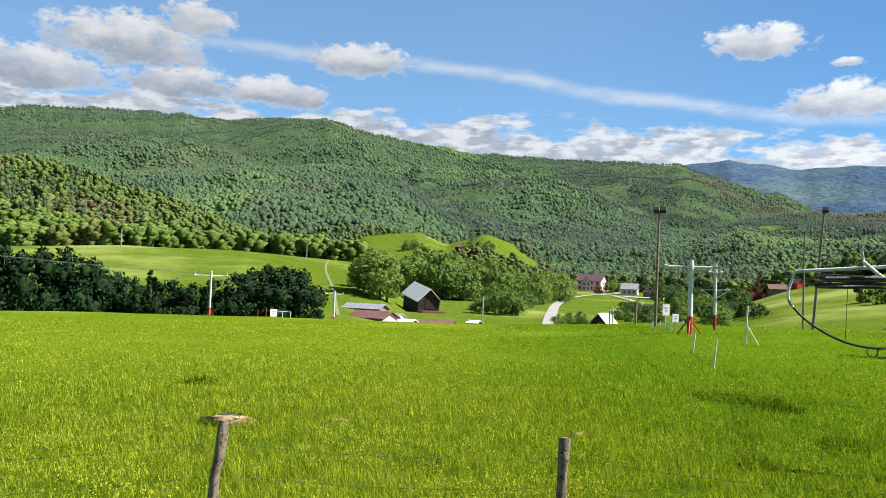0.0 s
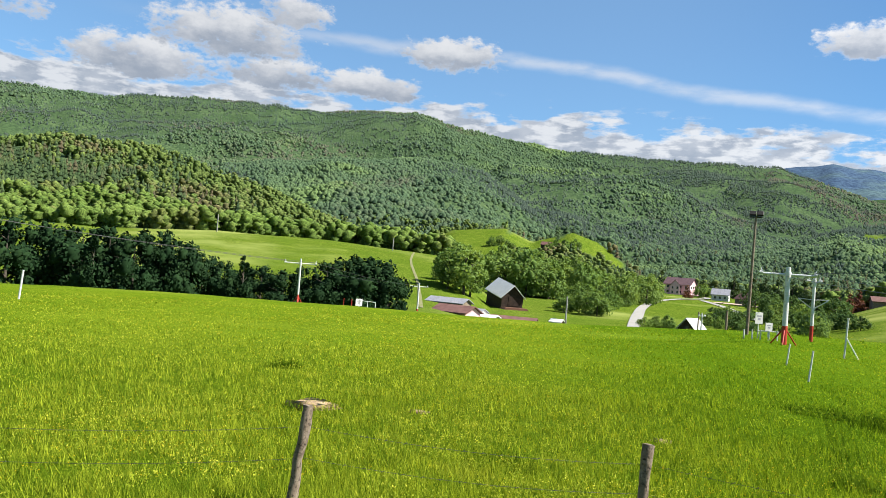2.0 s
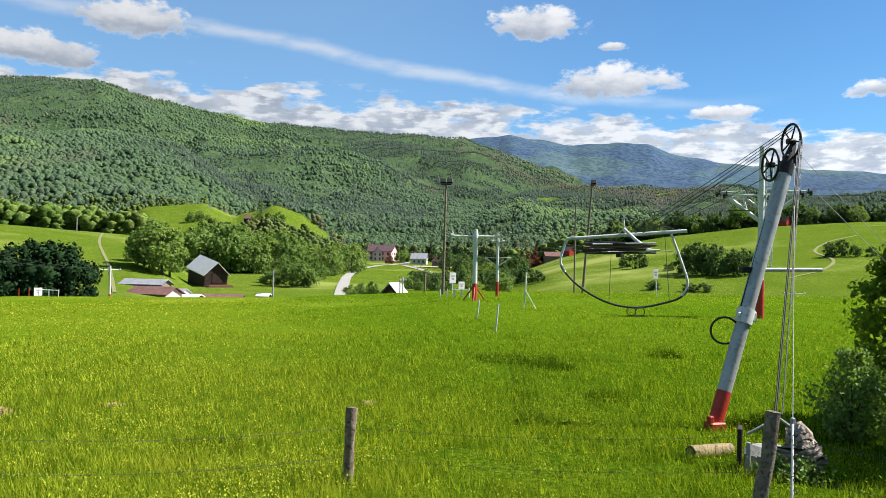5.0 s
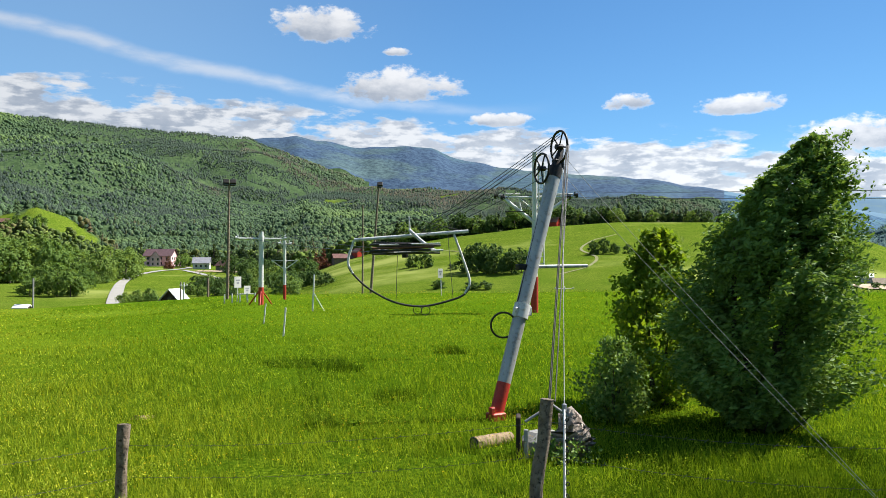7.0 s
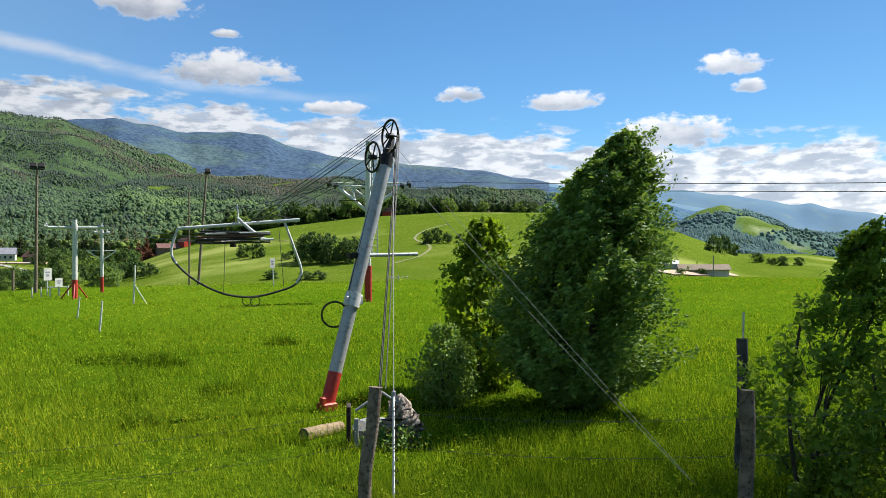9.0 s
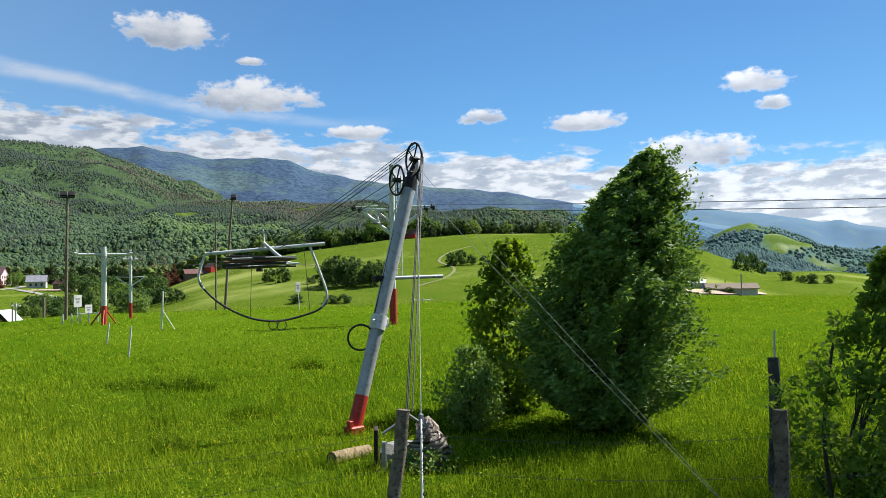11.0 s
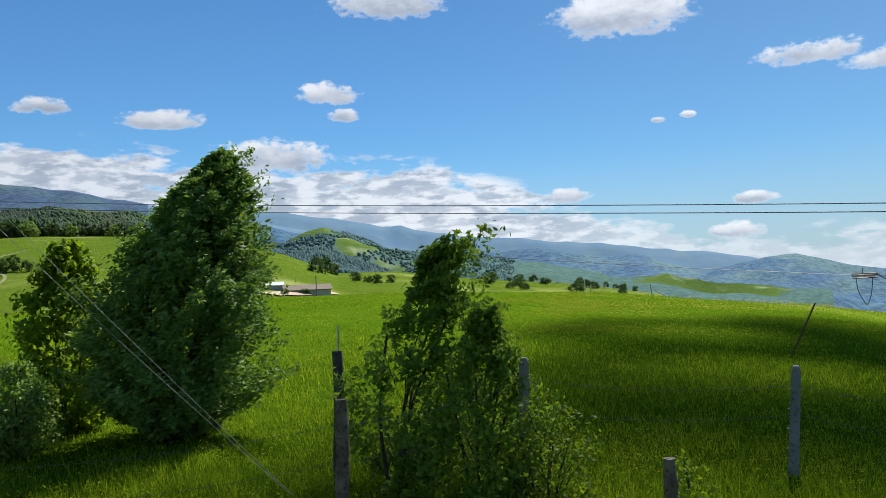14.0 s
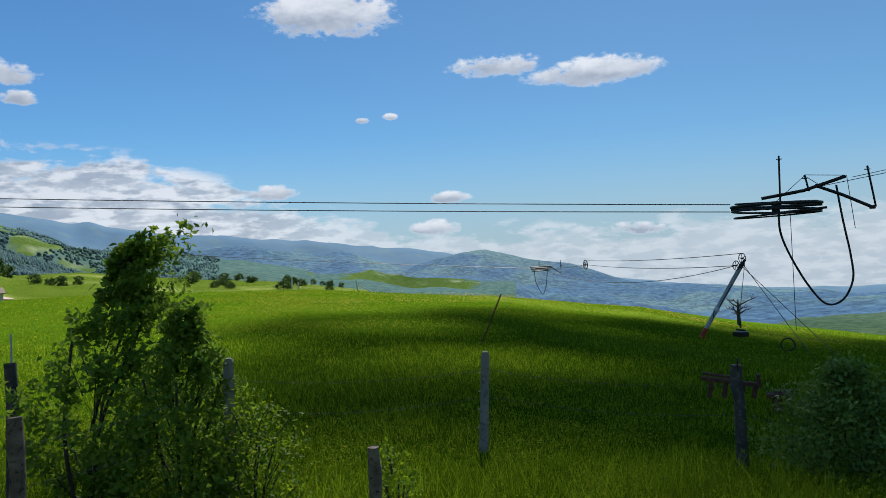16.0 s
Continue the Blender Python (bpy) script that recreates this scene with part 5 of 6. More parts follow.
return_wheel(WHEEL1, -27.6, 0.98, [(-1.42, 0, 0.33), (1.78, 0, 0.59)], [(0.12, 0, 0.62), (0.45, -0.35, 0.3), (0.77, -0.6, 0.05)], [((0.15, 0, 0.45), (0.1, 0, 1.0))],
             [(-1.42, 0, 0.33), (-1.56, 0, -0.1), (-1.58, 0, -0.35), (-1.46, 0, -0.6), (-1.0, 0, -1.03), (-0.3, 0, -1.4), (0.46, 0, -1.52), (1.22, 0, -1.37), (1.68, 0, -1.17), (1.82, 0, -0.83), (1.62, 0, -0.17), (1.37, 0, 0.5)],
             "return wheel of the lift on a pale steel beam", M_STEEL, [((-1.4, 0, 0.4), (0.1, 0, 0.98)), ((0.1, 0, 0.98), (1.6, 0, 0.6)), ((-0.3, 0, 0.5), (0.1, 0, 0.98)), ((1.2, 0, 0.5), (1.35, 0, -1.3)), ((-0.2, 0, 0.4), (-0.25, 0, -1.4))])
WHEEL3 = seen_at(114.85, 20.0, 1.85)
return_wheel(WHEEL3, -115.2, 0.98, [(-0.3, 0, 0.2), (0.6, 0, 0.32), (1.48, 0, 0.58)], [(0.85, 0, 0.42), (1.4, -0.2, 0.15), (1.95, -0.3, -0.16)], [((0.1, 0, 0.0), (0.12, 0, 1.17)), ((2.05, 0, -0.15), (1.92, 0, 0.78)), ((0.72, 0, 0.3), (0.64, 0, 0.68))],
             [(0.06, -0.4, -0.1), (0.07, -0.4, -0.6), (0.25, -0.3, -1.15), (0.6, -0.2, -1.85), (0.95, -0.1, -2.28), (1.3, 0, -2.2), (1.52, 0, -1.75), (1.5, 0, -1.2), (1.38, 0, -0.4), (1.28, 0, 0.4)],
             "dark return wheel of the upper lift against the sky", M_DARKSTEEL, [((0.64, 0, 0.68), (1.5, 0, 0.6)), ((0.0, 0, 0.1), (0.64, 0, 0.66)), ((0.64, 0, 0.66), (1.1, 0, 0.3)), ((1.5, 0, 0.6), (1.62, 0, -0.6)), ((0.3, 0, 0), (0.3, 0, -2.9)), ((1.62, 0, 0.55), (2.9, 0, 0.75)), ((1.0, 0, 0.4), (2.9, 0, 0.68))])
return_wheel(WHEEL2, -99.0, 0.75, [(-0.8, 0, 0.1), (0.8, 0, 0.12)], [(0.7, 0, 0.1), (1.5, 0, -0.45), (1.52, 0, 0.1)], [((-0.1, 0, 0.1), (-0.1, 0, 0.5)), ((1.52, 0, -0.4), (1.5, 0, 0.55))],
             [(-0.5, 0, -0.1), (-0.42, 0, -1.0), (-0.1, 0, -1.75), (0.1, 0, -1.95), (0.35, 0, -1.3), (0.5, 0, -0.1)], "distant return wheel hanging over the meadow brow", M_DARKSTEEL)

# tension ropes from the mast heads to the wheels, and down to the weights
for k in range(3):
    rope("tension_rope", sag(TOP1 + N1 * 0.02 * k + Vector((0, 0, 0.27 - 0.03 * k)), WHEEL1 + Vector((0.15 * k, -0.6, 0.55 - 0.04 * k)), 0.05), 0.007, "dark tension rope from the mast head to the wheel", None, "tension ropes")
    rope("tension_rope", sag(LOW1 + N1 * 0.02 * k + Vector((0, 0, 0.25 - 0.2 * k)), WHEEL1 + Vector((0.2 * k, -0.5, 0.5)), 0.08), 0.007, "dark tension rope from the mast head to the wheel", None, "tension ropes")
F1 = (WHEEL1 - HEAD1).to_2d().normalized().to_3d()
BLOCK1 = seen_at(38.15, 10.7, -12.3)
for k, (x, y) in enumerate(((-0.05, 0), (0.0, 0.03), (0.06, 0.0), (0.1, 0.04))):
    rope("weight_rope", [TOP1 - F1 * 0.29 + N1 * 0.4 * x, BLOCK1 + Vector((x - 0.02, y, 0.5))], 0.006 if k > 1 else 0.009, "rope hanging from the mast to the counterweight", M_RUBBER if k < 2 else M_ROPE, "weight ropes")
rope("guy_rope", [TOP1 - F1 * 0.12 + Vector((0, 0, -0.4)), xyz_at(38.9, 7.9)], 0.006, "pale steel guy rope with a chain at its foot", M_CONCRETE)
GUY = xyz_at(38.9, 7.9)
GUY_TOP = TOP1 - F1 * 0.12 + Vector((0, 0, -0.4))
chain = thing("guy_chain", GUY, "pale rod and chain at the foot of the guy rope", "chain")
part("rod", Shape().tube([(0.0, 0.0, -0.1), (GUY_TOP - GUY) * 0.2], 0.014, 8), M_STEEL, chain)
part("clasp", Shape().box((GUY_TOP - GUY) * 0.205, (0.05, 0.05, 0.1), None, 0.012), M_SLATE, chain, "bluish rope clasp")
for k in range(9):
    part("link", Shape().ring((GUY_TOP - GUY) * (0.02 + 0.02 * k) + Vector((0.03, -0.01, 0)), 0.022, 0.006, (k % 2, 1 - k % 2, 0.2), 10, 5), M_DARKSTEEL, chain)
ANCHOR = xyz_at(60.6, 8.9)
for k in range(2):
    rope("guy_rope", sag(TOP1 + Vector((0.1, 0, -0.15 - 0.35 * k)), ANCHOR + Vector((0.1 * k, 0.12 * k, -0.05)), 0.06), 0.0036, "long steel guy rope running down to the fence", M_CONCRETE, "guy ropes")
TURN = seen_at(102.2, 58.0, -1.4)
rope("tension_rope", sag(LOW2, TURN, 0.2), 0.018, "distant tension rope to the second wheel", None, "far ropes")
rope("tension_rope", sag(TOP2 + Vector((0, 0, 0.25)), TURN + Vector((0, 0, 0.3)), 0.15), 0.018, "distant tension rope to the second wheel", None, "far ropes")
rope("tension_rope", sag(LOW2, WHEEL2 + Vector((0.8, -0.4, -0.2)), 0.9), 0.018, "slack distant rope between mast and wheel", None, "far ropes")
rope("tension_rope", sag(TURN, WHEEL2 + Vector((0.6, -0.4, 0)), 0.1), 0.018, "short rope between pulley and wheel", None, "far ropes")
pulley = thing("pulley", TURN, "small spoked pulley in the tension rope", "pulley")
spoked_wheel("sheave", pulley, (0, 0, 0), 0.33, (-0.2, 1, 0), M_DARKSTEEL, 5, 0.035)
rope("guy_rope", [HEAD2 + Vector((0, 0, 0.2)), xyz_at(116.6, 36)], 0.016, "guy rope of the far mast", None, "far guys")
rope("guy_rope", [HEAD2, xyz_at(118.2, 37)], 0.016, "guy rope of the far mast", None, "far guys")
rope("weight_rope", [HEAD2 + Vector((0.1, -0.25, 0.3)), seen_at(112.3, 40.6, -5.9)], 0.014, "rope down to the far counterweight", None, "far guys")
far_weight = thing("counterweight", seen_at(112.4, 40.6, -7.0), "distant square counterweight hanging on a rope", "counterweight", 20)
part("block", Shape().box((0, 0, 0.3), (0.62, 0.5, 0.24), None, 0.03), M_DARKSTEEL, far_weight)
part("hanger", Shape().box((0, 0, 0.5), (0.6, 0.08, 0.08), None, 0.01).tube([(0, 0, 0.6), (0, 0, 0.95)], 0.03, 6), M_DARKSTEEL, far_weight)
coil = thing("hose_coil", seen_at(115.3, 36.0, -7.75), "round coil of dark hose on the meadow", "coil")
part("hose", Shape().ring((0, 0, 0.28), 0.28, 0.02, (-0.9, 0.4, 0.2), 30, 6).ring((0.03, 0, 0.28), 0.25, 0.016, (-0.9, 0.35, 0.15), 30, 6), M_DARKSTEEL, coil)

M_LOG = material("pale_debarked_wood", mottled((0.216, 0.15, 0.084), (0.276, 0.204, 0.12), 6.0, (0.096, 0.06, 0.036), 15.0), 0.85, bump=0.01)
# counterweight beside the near mast
cw = thing("counterweight", BLOCK1 - Vector((0, 0, 0.22)), "rough concrete counterweight block in a steel frame", "counterweight", -36)
me = Shape().box((-0.1, 0.06, 0.05), (0.62, 0.46, 0.52), None, 0.1).mesh("block", M_CONCRETE)
part("block", me, M_CONCRETE, cw, "crumbling pale concrete block")
bv, bf = blob(12, 16)
bv = bv * np.array([0.27, 0.24, 0.52])
bv = bv * (1 + 0.3 * lattice(bv[:, 0] * 7 + 3, bv[:, 2] * 7 + bv[:, 1] * 5, 4) + 0.16 * lattice(bv[:, 0] * 17, bv[:, 2] * 17 + bv[:, 1] * 11, 6))[:, None] + np.array([0.24, -0.2, 0.0])
M_STONE = material("crumbled_stone", mottled((0.24, 0.186, 0.15), (0.33, 0.282, 0.24), 7.0, (0.096, 0.072, 0.054), 18.0), 0.95, bump=0.03, bump_scale=16.0)
part("boulder", raw_mesh("boulder", bv, bf, M_STONE, True), None, cw, "pinkish crumbled stone")
part("frame_leg", Shape().box((-0.36, -0.27, 0.1), (0.06, 0.05, 0.6), None, 0.008), M_CONCRETE, cw)
part("frame_leg", Shape().box((0.4, -0.05, 0.05), (0.05, 0.05, 0.6), None, 0.008), M_CONCRETE, cw)
part("hanger", Shape().tube([(-0.37, -0.27, 0.5), (-0.02, -0.2, 0.72), (0.36, -0.25, 0.46)], 0.022, 6), M_CONCRETE, cw)
part("side_plank", Shape().box((-0.46, -0.1, 0.15), (0.06, 0.3, 0.8), None, 0.01), M_DARKWOOD, cw)
L0, L1 = seen_at(32.5, 11.0, -12.75), seen_at(35.1, 11.5, -12.3)
g = Shape().tube([L0.lerp(L1, k / 6) for k in range(7)], [0.1, 0.102, 0.1, 0.105, 0.1, 0.098, 0.095], 16)
log = single("log", g, M_LOG, "short sawn log lying in the grass", "log")
part("cut_face", Shape().ring(L0, 0.088, 0.016, L1 - L0, 18, 6), M_BARK, log, "dark bark rim of the cut end")


def sheave_bank(t, c, n, mat=None):
    """A rocker with two small rollers."""
    b = part("rocker", Shape().box(c, (0.14, 0.5, 0.1), None, 0.02).box(Vector(c) + Vector((0, 0, 0.12)), (0.06, 0.3, 0.14), None, 0.01), mat or M_DARKSTEEL, t)
    for y in (-0.2, 0.2):
        part("roller", Shape().tube([Vector(c) + Vector((n * 0.05, y, -0.02)), Vector(c) + Vector((n * 0.16, y, -0.02))], 0.12, 14), mat or M_DARKSTEEL, b)


def lift_tower(a, d, e0, h, span, turn, label, r=0.11, braced=False, second=False, up=0.0):
    """A T-shaped tower with a red foot, a cross arm and rollers at its ends."""
    p = xyz_at(a, d)
    p.z = min(p.z, seen_at(a, d, e0).z)
    t = thing("lift_tower", p, label, "lift tower", turn, "lift towers")
    part("pole", Shape().tube([(0, 0, h * 0.24), (0, 0, h * 0.6), (0, 0, h)], [r, r * 0.95, r * 0.85], 14), M_STEEL, t)
    part("red_base", Shape().tube([(0, 0, -0.3), (0, 0, h * 0.24)], r * 1.04, 14), M_RED, t, "red painted tower foot")
    part("cross_arm", Shape().tube([(-span / 2, 0, h * 0.9), (span / 2, 0, h * 0.9)], r * 0.5, 10), M_STEEL, t)
    part("collar", Shape().tube([(0, 0, h * 0.86), (0, 0, h * 0.94)], r * 1.15, 14), M_STEEL, t)
    for s in (-1, 1):
        sheave_bank(t, (s * span / 2, 0, h * 0.9 + 0.06), s, M_STEEL)
        part("rope_catcher", Shape().tube([(s * span / 2, 0, h * 0.9), (s * span * 0.53, 0, h * 0.97)], 0.03, 6), M_STEEL, t)
    if braced:
        for b in (35, 150, 265):
            part("brace", Shape().tube([(0, 0, h * 0.22), (0.9 * math.cos(radians(b)), 0.9 * math.sin(radians(b)), 0.0)], 0.05, 6), M_RED, t)
    return [p + axes(turn) @ Vector((s * span / 2, 0, h * 0.9 + 0.2)) for s in (-1, 1)]


T1 = lift_tower(-16.6, 101, -3.13, 6.0, 3.7, 18, "white steel lift tower with red foot", 0.13, True)
T3 = lift_tower(-7.9, 160, -3.3, 6.9, 3.4, 12, "distant white steel lift tower with red foot", 0.19)
T2 = lift_tower(17.4, 55, -2.7, 5.0, 3.1, -17, "tall white lift tower with braced red foot", 0.17, True)
T4 = lift_tower(12.2, 120, -2.6, 4.6, 0.7, 0, "slim white lift post with red foot", 0.13)
T5 = lift_tower(19.05, 64, -2.4, 4.9, 0.7, -15, "slim white lift tower with red foot and lattice arms", 0.12)
slim = thing("arm_frame", xyz_at(19.05, 64) + Vector((0, 0, 2.6)), "white lattice arms on the slim lift tower", "lift frame", -15)
part("arm", Shape().tube([(0, 0, -0.2), (-1.05, 0, 0.55)], 0.045, 6).tube([(-0.1, 0, 0.5), (-1.05, 0, 0.55)], 0.03, 6), M_STEEL, slim)
part("arm", Shape().tube([(0, 0, -0.2), (1.05, 0, 0.55)], 0.045, 6).tube([(0.1, 0, 0.5), (1.05, 0, 0.55)], 0.03, 6), M_STEEL, slim)
T6 = lift_tower(39.3, 150, -2.6, 4.0, 3.4, -20, "small distant white lift tower on the meadow", 0.12)
for k in range(2):
    rope("haul_rope", sag(T1[k], T3[k], 0.6), 0.02, "thin haul rope of the lift", None, "haul ropes")
    rope("haul_rope", sag(T1[k], seen_at(-46 - 2 * k, 80, 2.2), 0.5), 0.02, "thin haul rope of the lift", None, "haul ropes")
    rope("haul_rope", sag(T2[k], WHEEL1 + axes(-27.6) @ Vector((0.95 if k else -0.95, 0.2, 0.0)), 0.12), 0.011, "haul rope running round the return wheel", None, "haul ropes")
    rope("haul_rope", sag(T2[k], T4[k], 0.5), 0.02, "thin haul rope of the lift", None, "haul ropes")


def lattice_tower(a, d, h, label):
    """The taller tower behind the mast: ladder, red foot and lattice arms with rollers."""
    p = xyz_at(a, d)
    t = thing("lift_tower", p, label, "lift tower", -a, "lift towers")
    part("pole", Shape().tube([(0, 0, 1.9), (0.02, 0, h)], [0.16, 0.13], 16), M_STEEL, t)
    part("red_base", Shape().tube([(0, 0, -0.3), (0, 0, 1.9)], 0.2, 16), M_RED, t, "red painted tower foot")
    z = d * math.tan(radians(4.9)) + EYE - p.z
    for s, x in ((-1, -1.9), (1, 2.05)):
        arm = Shape().tube([(0, 0, z), (x, 0, z + 0.02)], 0.06, 8).tube([(0, 0, z - 1.35), (x * 0.85, 0, z - 0.05)], 0.1, 8).tube([(x * 0.45, 0, z), (x * 0.35, 0, z - 0.8)], 0.045, 6).tube([(x * 0.45, 0, z), (0, 0, z - 0.7)], 0.04, 6).tube([(x * 0.4, 0, z + 0.2), (x, 0, z + 0.16)], 0.04, 6)
        part("lattice_arm", arm, M_STEEL, t)
        sheave_bank(t, (x * 1.04, 0, z + 0.1), s)
        sheave_bank(t, (x * 0.86, 0.1, z + 0.02), s)
    lad = Shape()
    for x in (0.22, 0.5):
        lad.tube([(x, -0.1, 2.4), (x, -0.1, h - 0.6)], 0.035, 6)
    for k in range(int((h - 3.2) / 0.36)):
        lad.tube([(0.22, -0.1, 2.6 + k * 0.36), (0.5, -0.1, 2.6 + k * 0.36)], 0.025, 5)
    part("ladder", lad, M_STEEL, t)
    part("walkway", Shape().box((-1.0, 0, z - 0.75), (1.1, 0.3, 0.04), None, 0.01), M_DARKSTEEL, t)
    return [p + axes(-a) @ Vector((x, 0, z)) for x in (-1.9, 2.1)]


TL = lattice_tower(37.1, 42, 42 * math.tan(radians(8.15)) + EYE - float(land_z(37.1, 42)), "tall lift tower with ladder, red foot and lattice arms")
for k in range(2):
    rope("haul_rope", sag(TL[1] + Vector((0, 0, -0.02 + 0.3 * k)), seen_at(112.0, 20.0, 1.66 + 0.5 * k), 0.16), 0.012, "pair of straight haul ropes crossing the sky", None, "upper haul ropes")
rope("haul_rope", sag(TL[0], T2[1], 0.4), 0.014, "thin haul rope of the lift", None, "haul ropes")
rope("haul_rope", sag(seen_at(72, 70, 0.9), WHEEL2 + Vector((-0.6, 0.5, 0)), 0.1), 0.02, "thin haul rope over the meadow brow", None, "far ropes")


def flood_pole(a, d, e0, e1, lean, label, twin=False):
    p = xyz_at(a, d)
    h = d * (math.tan(radians(e1)) - math.tan(radians(e0)))
    t = thing("floodlight_pole", p, label, "floodlight", -a)
    part("pole", Shape().tube([(0, 0, -0.3), (lean * 0.5, 0, h * 0.5), (lean, 0, h)], [0.13, 0.11, 0.08], 10), M_GREYWOOD, t)
    for s in ((-0.25, 0.3) if twin else (0.1,)):
        l = part("lamp", Shape().box((lean + s, -0.1, h + 0.15), (0.5, 0.35, 0.42), Matrix.Rotation(radians(-35), 4, "X"), 0.03), M_DARKSTEEL, t, "dark floodlight")
        part("glass", Shape().box((lean + s, -0.24, h + 0.04), (0.4, 0.03, 0.3), Matrix.Rotation(radians(-35), 4, "X"), 0.0), M_GLASS, l)
    if not twin:
        part("side_pole", Shape().tube([(-0.75, 0, -0.3), (-0.75, 0, h * 0.82)], [0.09, 0.06], 8), M_GREYWOOD, t)
    part("bracket", Shape().box((lean, 0, h - 0.1), (0.9 if twin else 0.4, 0.08, 0.08), None, 0.01), M_DARKSTEEL, t)


flood_pole(15.1, 68, -2.35, 5.75, 0.1, "tall wooden pole with two dark floodlights", True)
flood_pole(25.2, 74, -2.4, 5.4, 0.75, "tall leaning pole with one floodlight", False)


def signboard(a, d, e0, e1, w, h, label, lean=0.0):
    p = xyz_at(a, d)
    z = d * math.tan(radians(e1)) + EYE - p.z
    t = thing("signboard", p, label, "sign", 38 - a)
    part("post", Shape().tube([(0, 0.04, -0.3), (lean, 0.04, z)], 0.04, 8), M_STEEL, t)
    b = part("board", Shape().box((lean, 0, z - h / 2), (w, 0.03, h), None, 0.006), M_WHITE, t, "white board with unreadable dark marks")
    part("marks", Shape().box((lean, -0.02, z - h * 0.32), (w * 0.6, 0.006, h * 0.12)).box((lean, -0.02, z - h * 0.58), (w * 0.35, 0.006, h * 0.2)), M_SLATE, b)


signboard(15.8, 62, -2.4, -0.85, 0.65, 0.85, "white lift signboard on a post")
signboard(16.45, 62, -2.4, -1.5, 0.6, 0.6, "lower white lift signboard on a post")
signboard(-12.2, 104, -2.9, -2.3, 1.1, 0.95, "white signboard beside a low barrier")
signboard(30.4, 66, -2.3, -0.28, 0.5, 0.8, "small white sign on a leaning post", -0.18)


def barrier(a0, a1, d, n, h, label, reds=0):
    t = thing("barrier", xyz_at((a0 + a1) / 2, d), label, "barrier")
    o = xyz_at((a0 + a1) / 2, d)
    for k in range(n):
        p = xyz_at(a0 + (a1 - a0) * k / (n - 1), d) - o
        part("post", Shape().tube([p - Vector((0, 0, 0.2)), p + Vector((0, 0, h))], 0.05, 8), M_RED if k < reds else M_STEEL, t)
    part("rail", Shape().tube([xyz_at(a0 + (a1 - a0) * 0.4, d) - o + Vector((0, 0, h * 0.9)), xyz_at(a1, d) - o + Vector((0, 0, h * 0.9))], 0.035, 6), M_STEEL, t)


barrier(-13.3, -11.0, 103, 5, 1.0, "low queue barrier with red and grey posts", 2)
barrier(14.9, 17.0, 60, 5, 0.7, "low rail barrier beside the lift signs")


def stake(a, d, e1, lean, r, mat, label, strut=0.0):
    p = xyz_at(a, d)
    h = d * math.tan(radians(e1)) + EYE - p.z
    t = thing("stake", p, label, "stake", -a)
    part("rod", Shape().tube([(0, 0, -0.2), (lean, 0, h)], r, 8), mat, t)
    if strut:
        part("strut", Shape().tube([(0.02, 0, h * 0.55), (strut, 0, -0.1)], r * 0.7, 6), mat, t)


stake(17.55, 36, -2.75, 0.1, 0.032, M_STEEL, "thin grey metal stake in the grass")
stake(18.9, 30, -3.05, 0.1, 0.032, M_STEEL, "thin grey metal stake in the grass")
stake(21.0, 46, -0.7, 0.1, 0.045, M_STEEL, "pale post with a slanting strut", 0.75)
stake(94.2, 24, -3.3, 0.75, 0.022, M_RUST, "rusty rod leaning out of the grass")
stake(-34.6, 60, -1.9, 0.12, 0.07, M_STEEL, "pale leaning stake at the meadow's edge")
stake(12.0, 160, -1.2, 0.0, 0.14, M_GREYWOOD, "grey wooden power pole")
stake(13.8, 110, -0.95, 0.0, 0.16, M_GREYWOOD, "thick grey wooden pole below the meadow")
stake(2.9, 160, -0.9, 0.0, 0.16, M_CONCRETE, "pale concrete power pole beside the lane")
stake(81.0, 78, -1.3, 0.0, 0.06, M_STEEL, "thin pole on the meadow's brow")
stake(81.4, 78, -1.6, 0.05, 0.06, M_STEEL, "thin pole on the meadow's brow")
stake(85.7, 74, -1.7, -0.2, 0.06, M_STEEL, "pale stake with a slanting strut", 1.3)
stake(61.6, 172, -0.2, 0.0, 0.12, M_CONCRETE, "pale power pole beside the cowshed")
stake(-22.5, 320, 2.9, 0.0, 0.2, M_CONCRETE, "slim power pole on the hillside")
stake(-10.0, 320, 2.3, 0.0, 0.2, M_CONCRETE, "slim power pole on the hillside")

# rusty farm implement behind the fence
imp = thing("farm_implement", seen_at(111.3, 15.2, -10.9), "rusty iron farm implement behind the fence", "implement", -111)
imp.scale = (0.84, 0.84, 0.84)
part("main_beam", Shape().box((0.0, 0, 0.36), (1.15, 0.14, 0.09), Matrix.Rotation(radians(7), 4, "Y"), 0.012), M_RUST, imp)
part("upper_beam", Shape().box((-0.2, 0.1, 0.47), (0.7, 0.1, 0.05), Matrix.Rotation(radians(9), 4, "Y"), 0.01), M_RUST, imp)
for x in (-0.4, -0.1, 0.25, 0.5):
    part("tine", Shape().box((x, 0, 0.17), (0.1, 0.05, 0.34), Matrix.Rotation(radians(12), 4, "Y"), 0.01), M_RUST, imp)
part("lug", Shape().box((0.58, 0, 0.38), (0.08, 0.16, 0.28), None, 0.01), M_RUST, imp)
imp2 = thing("farm_implement", seen_at(114.4, 14.4, -11.3), "small rusty iron frame half hidden by the bush", "implement", -114)
part("plate", Shape().box((0, 0, 0.16), (0.42, 0.2, 0.07), None, 0.01).box((0.05, 0, 0.24), (0.3, 0.14, 0.04), None, 0.01), M_RUST, imp2)
part("leg", Shape().box((-0.05, 0, 0.02), (0.16, 0.1, 0.28), None, 0.01), M_RUST, imp2)

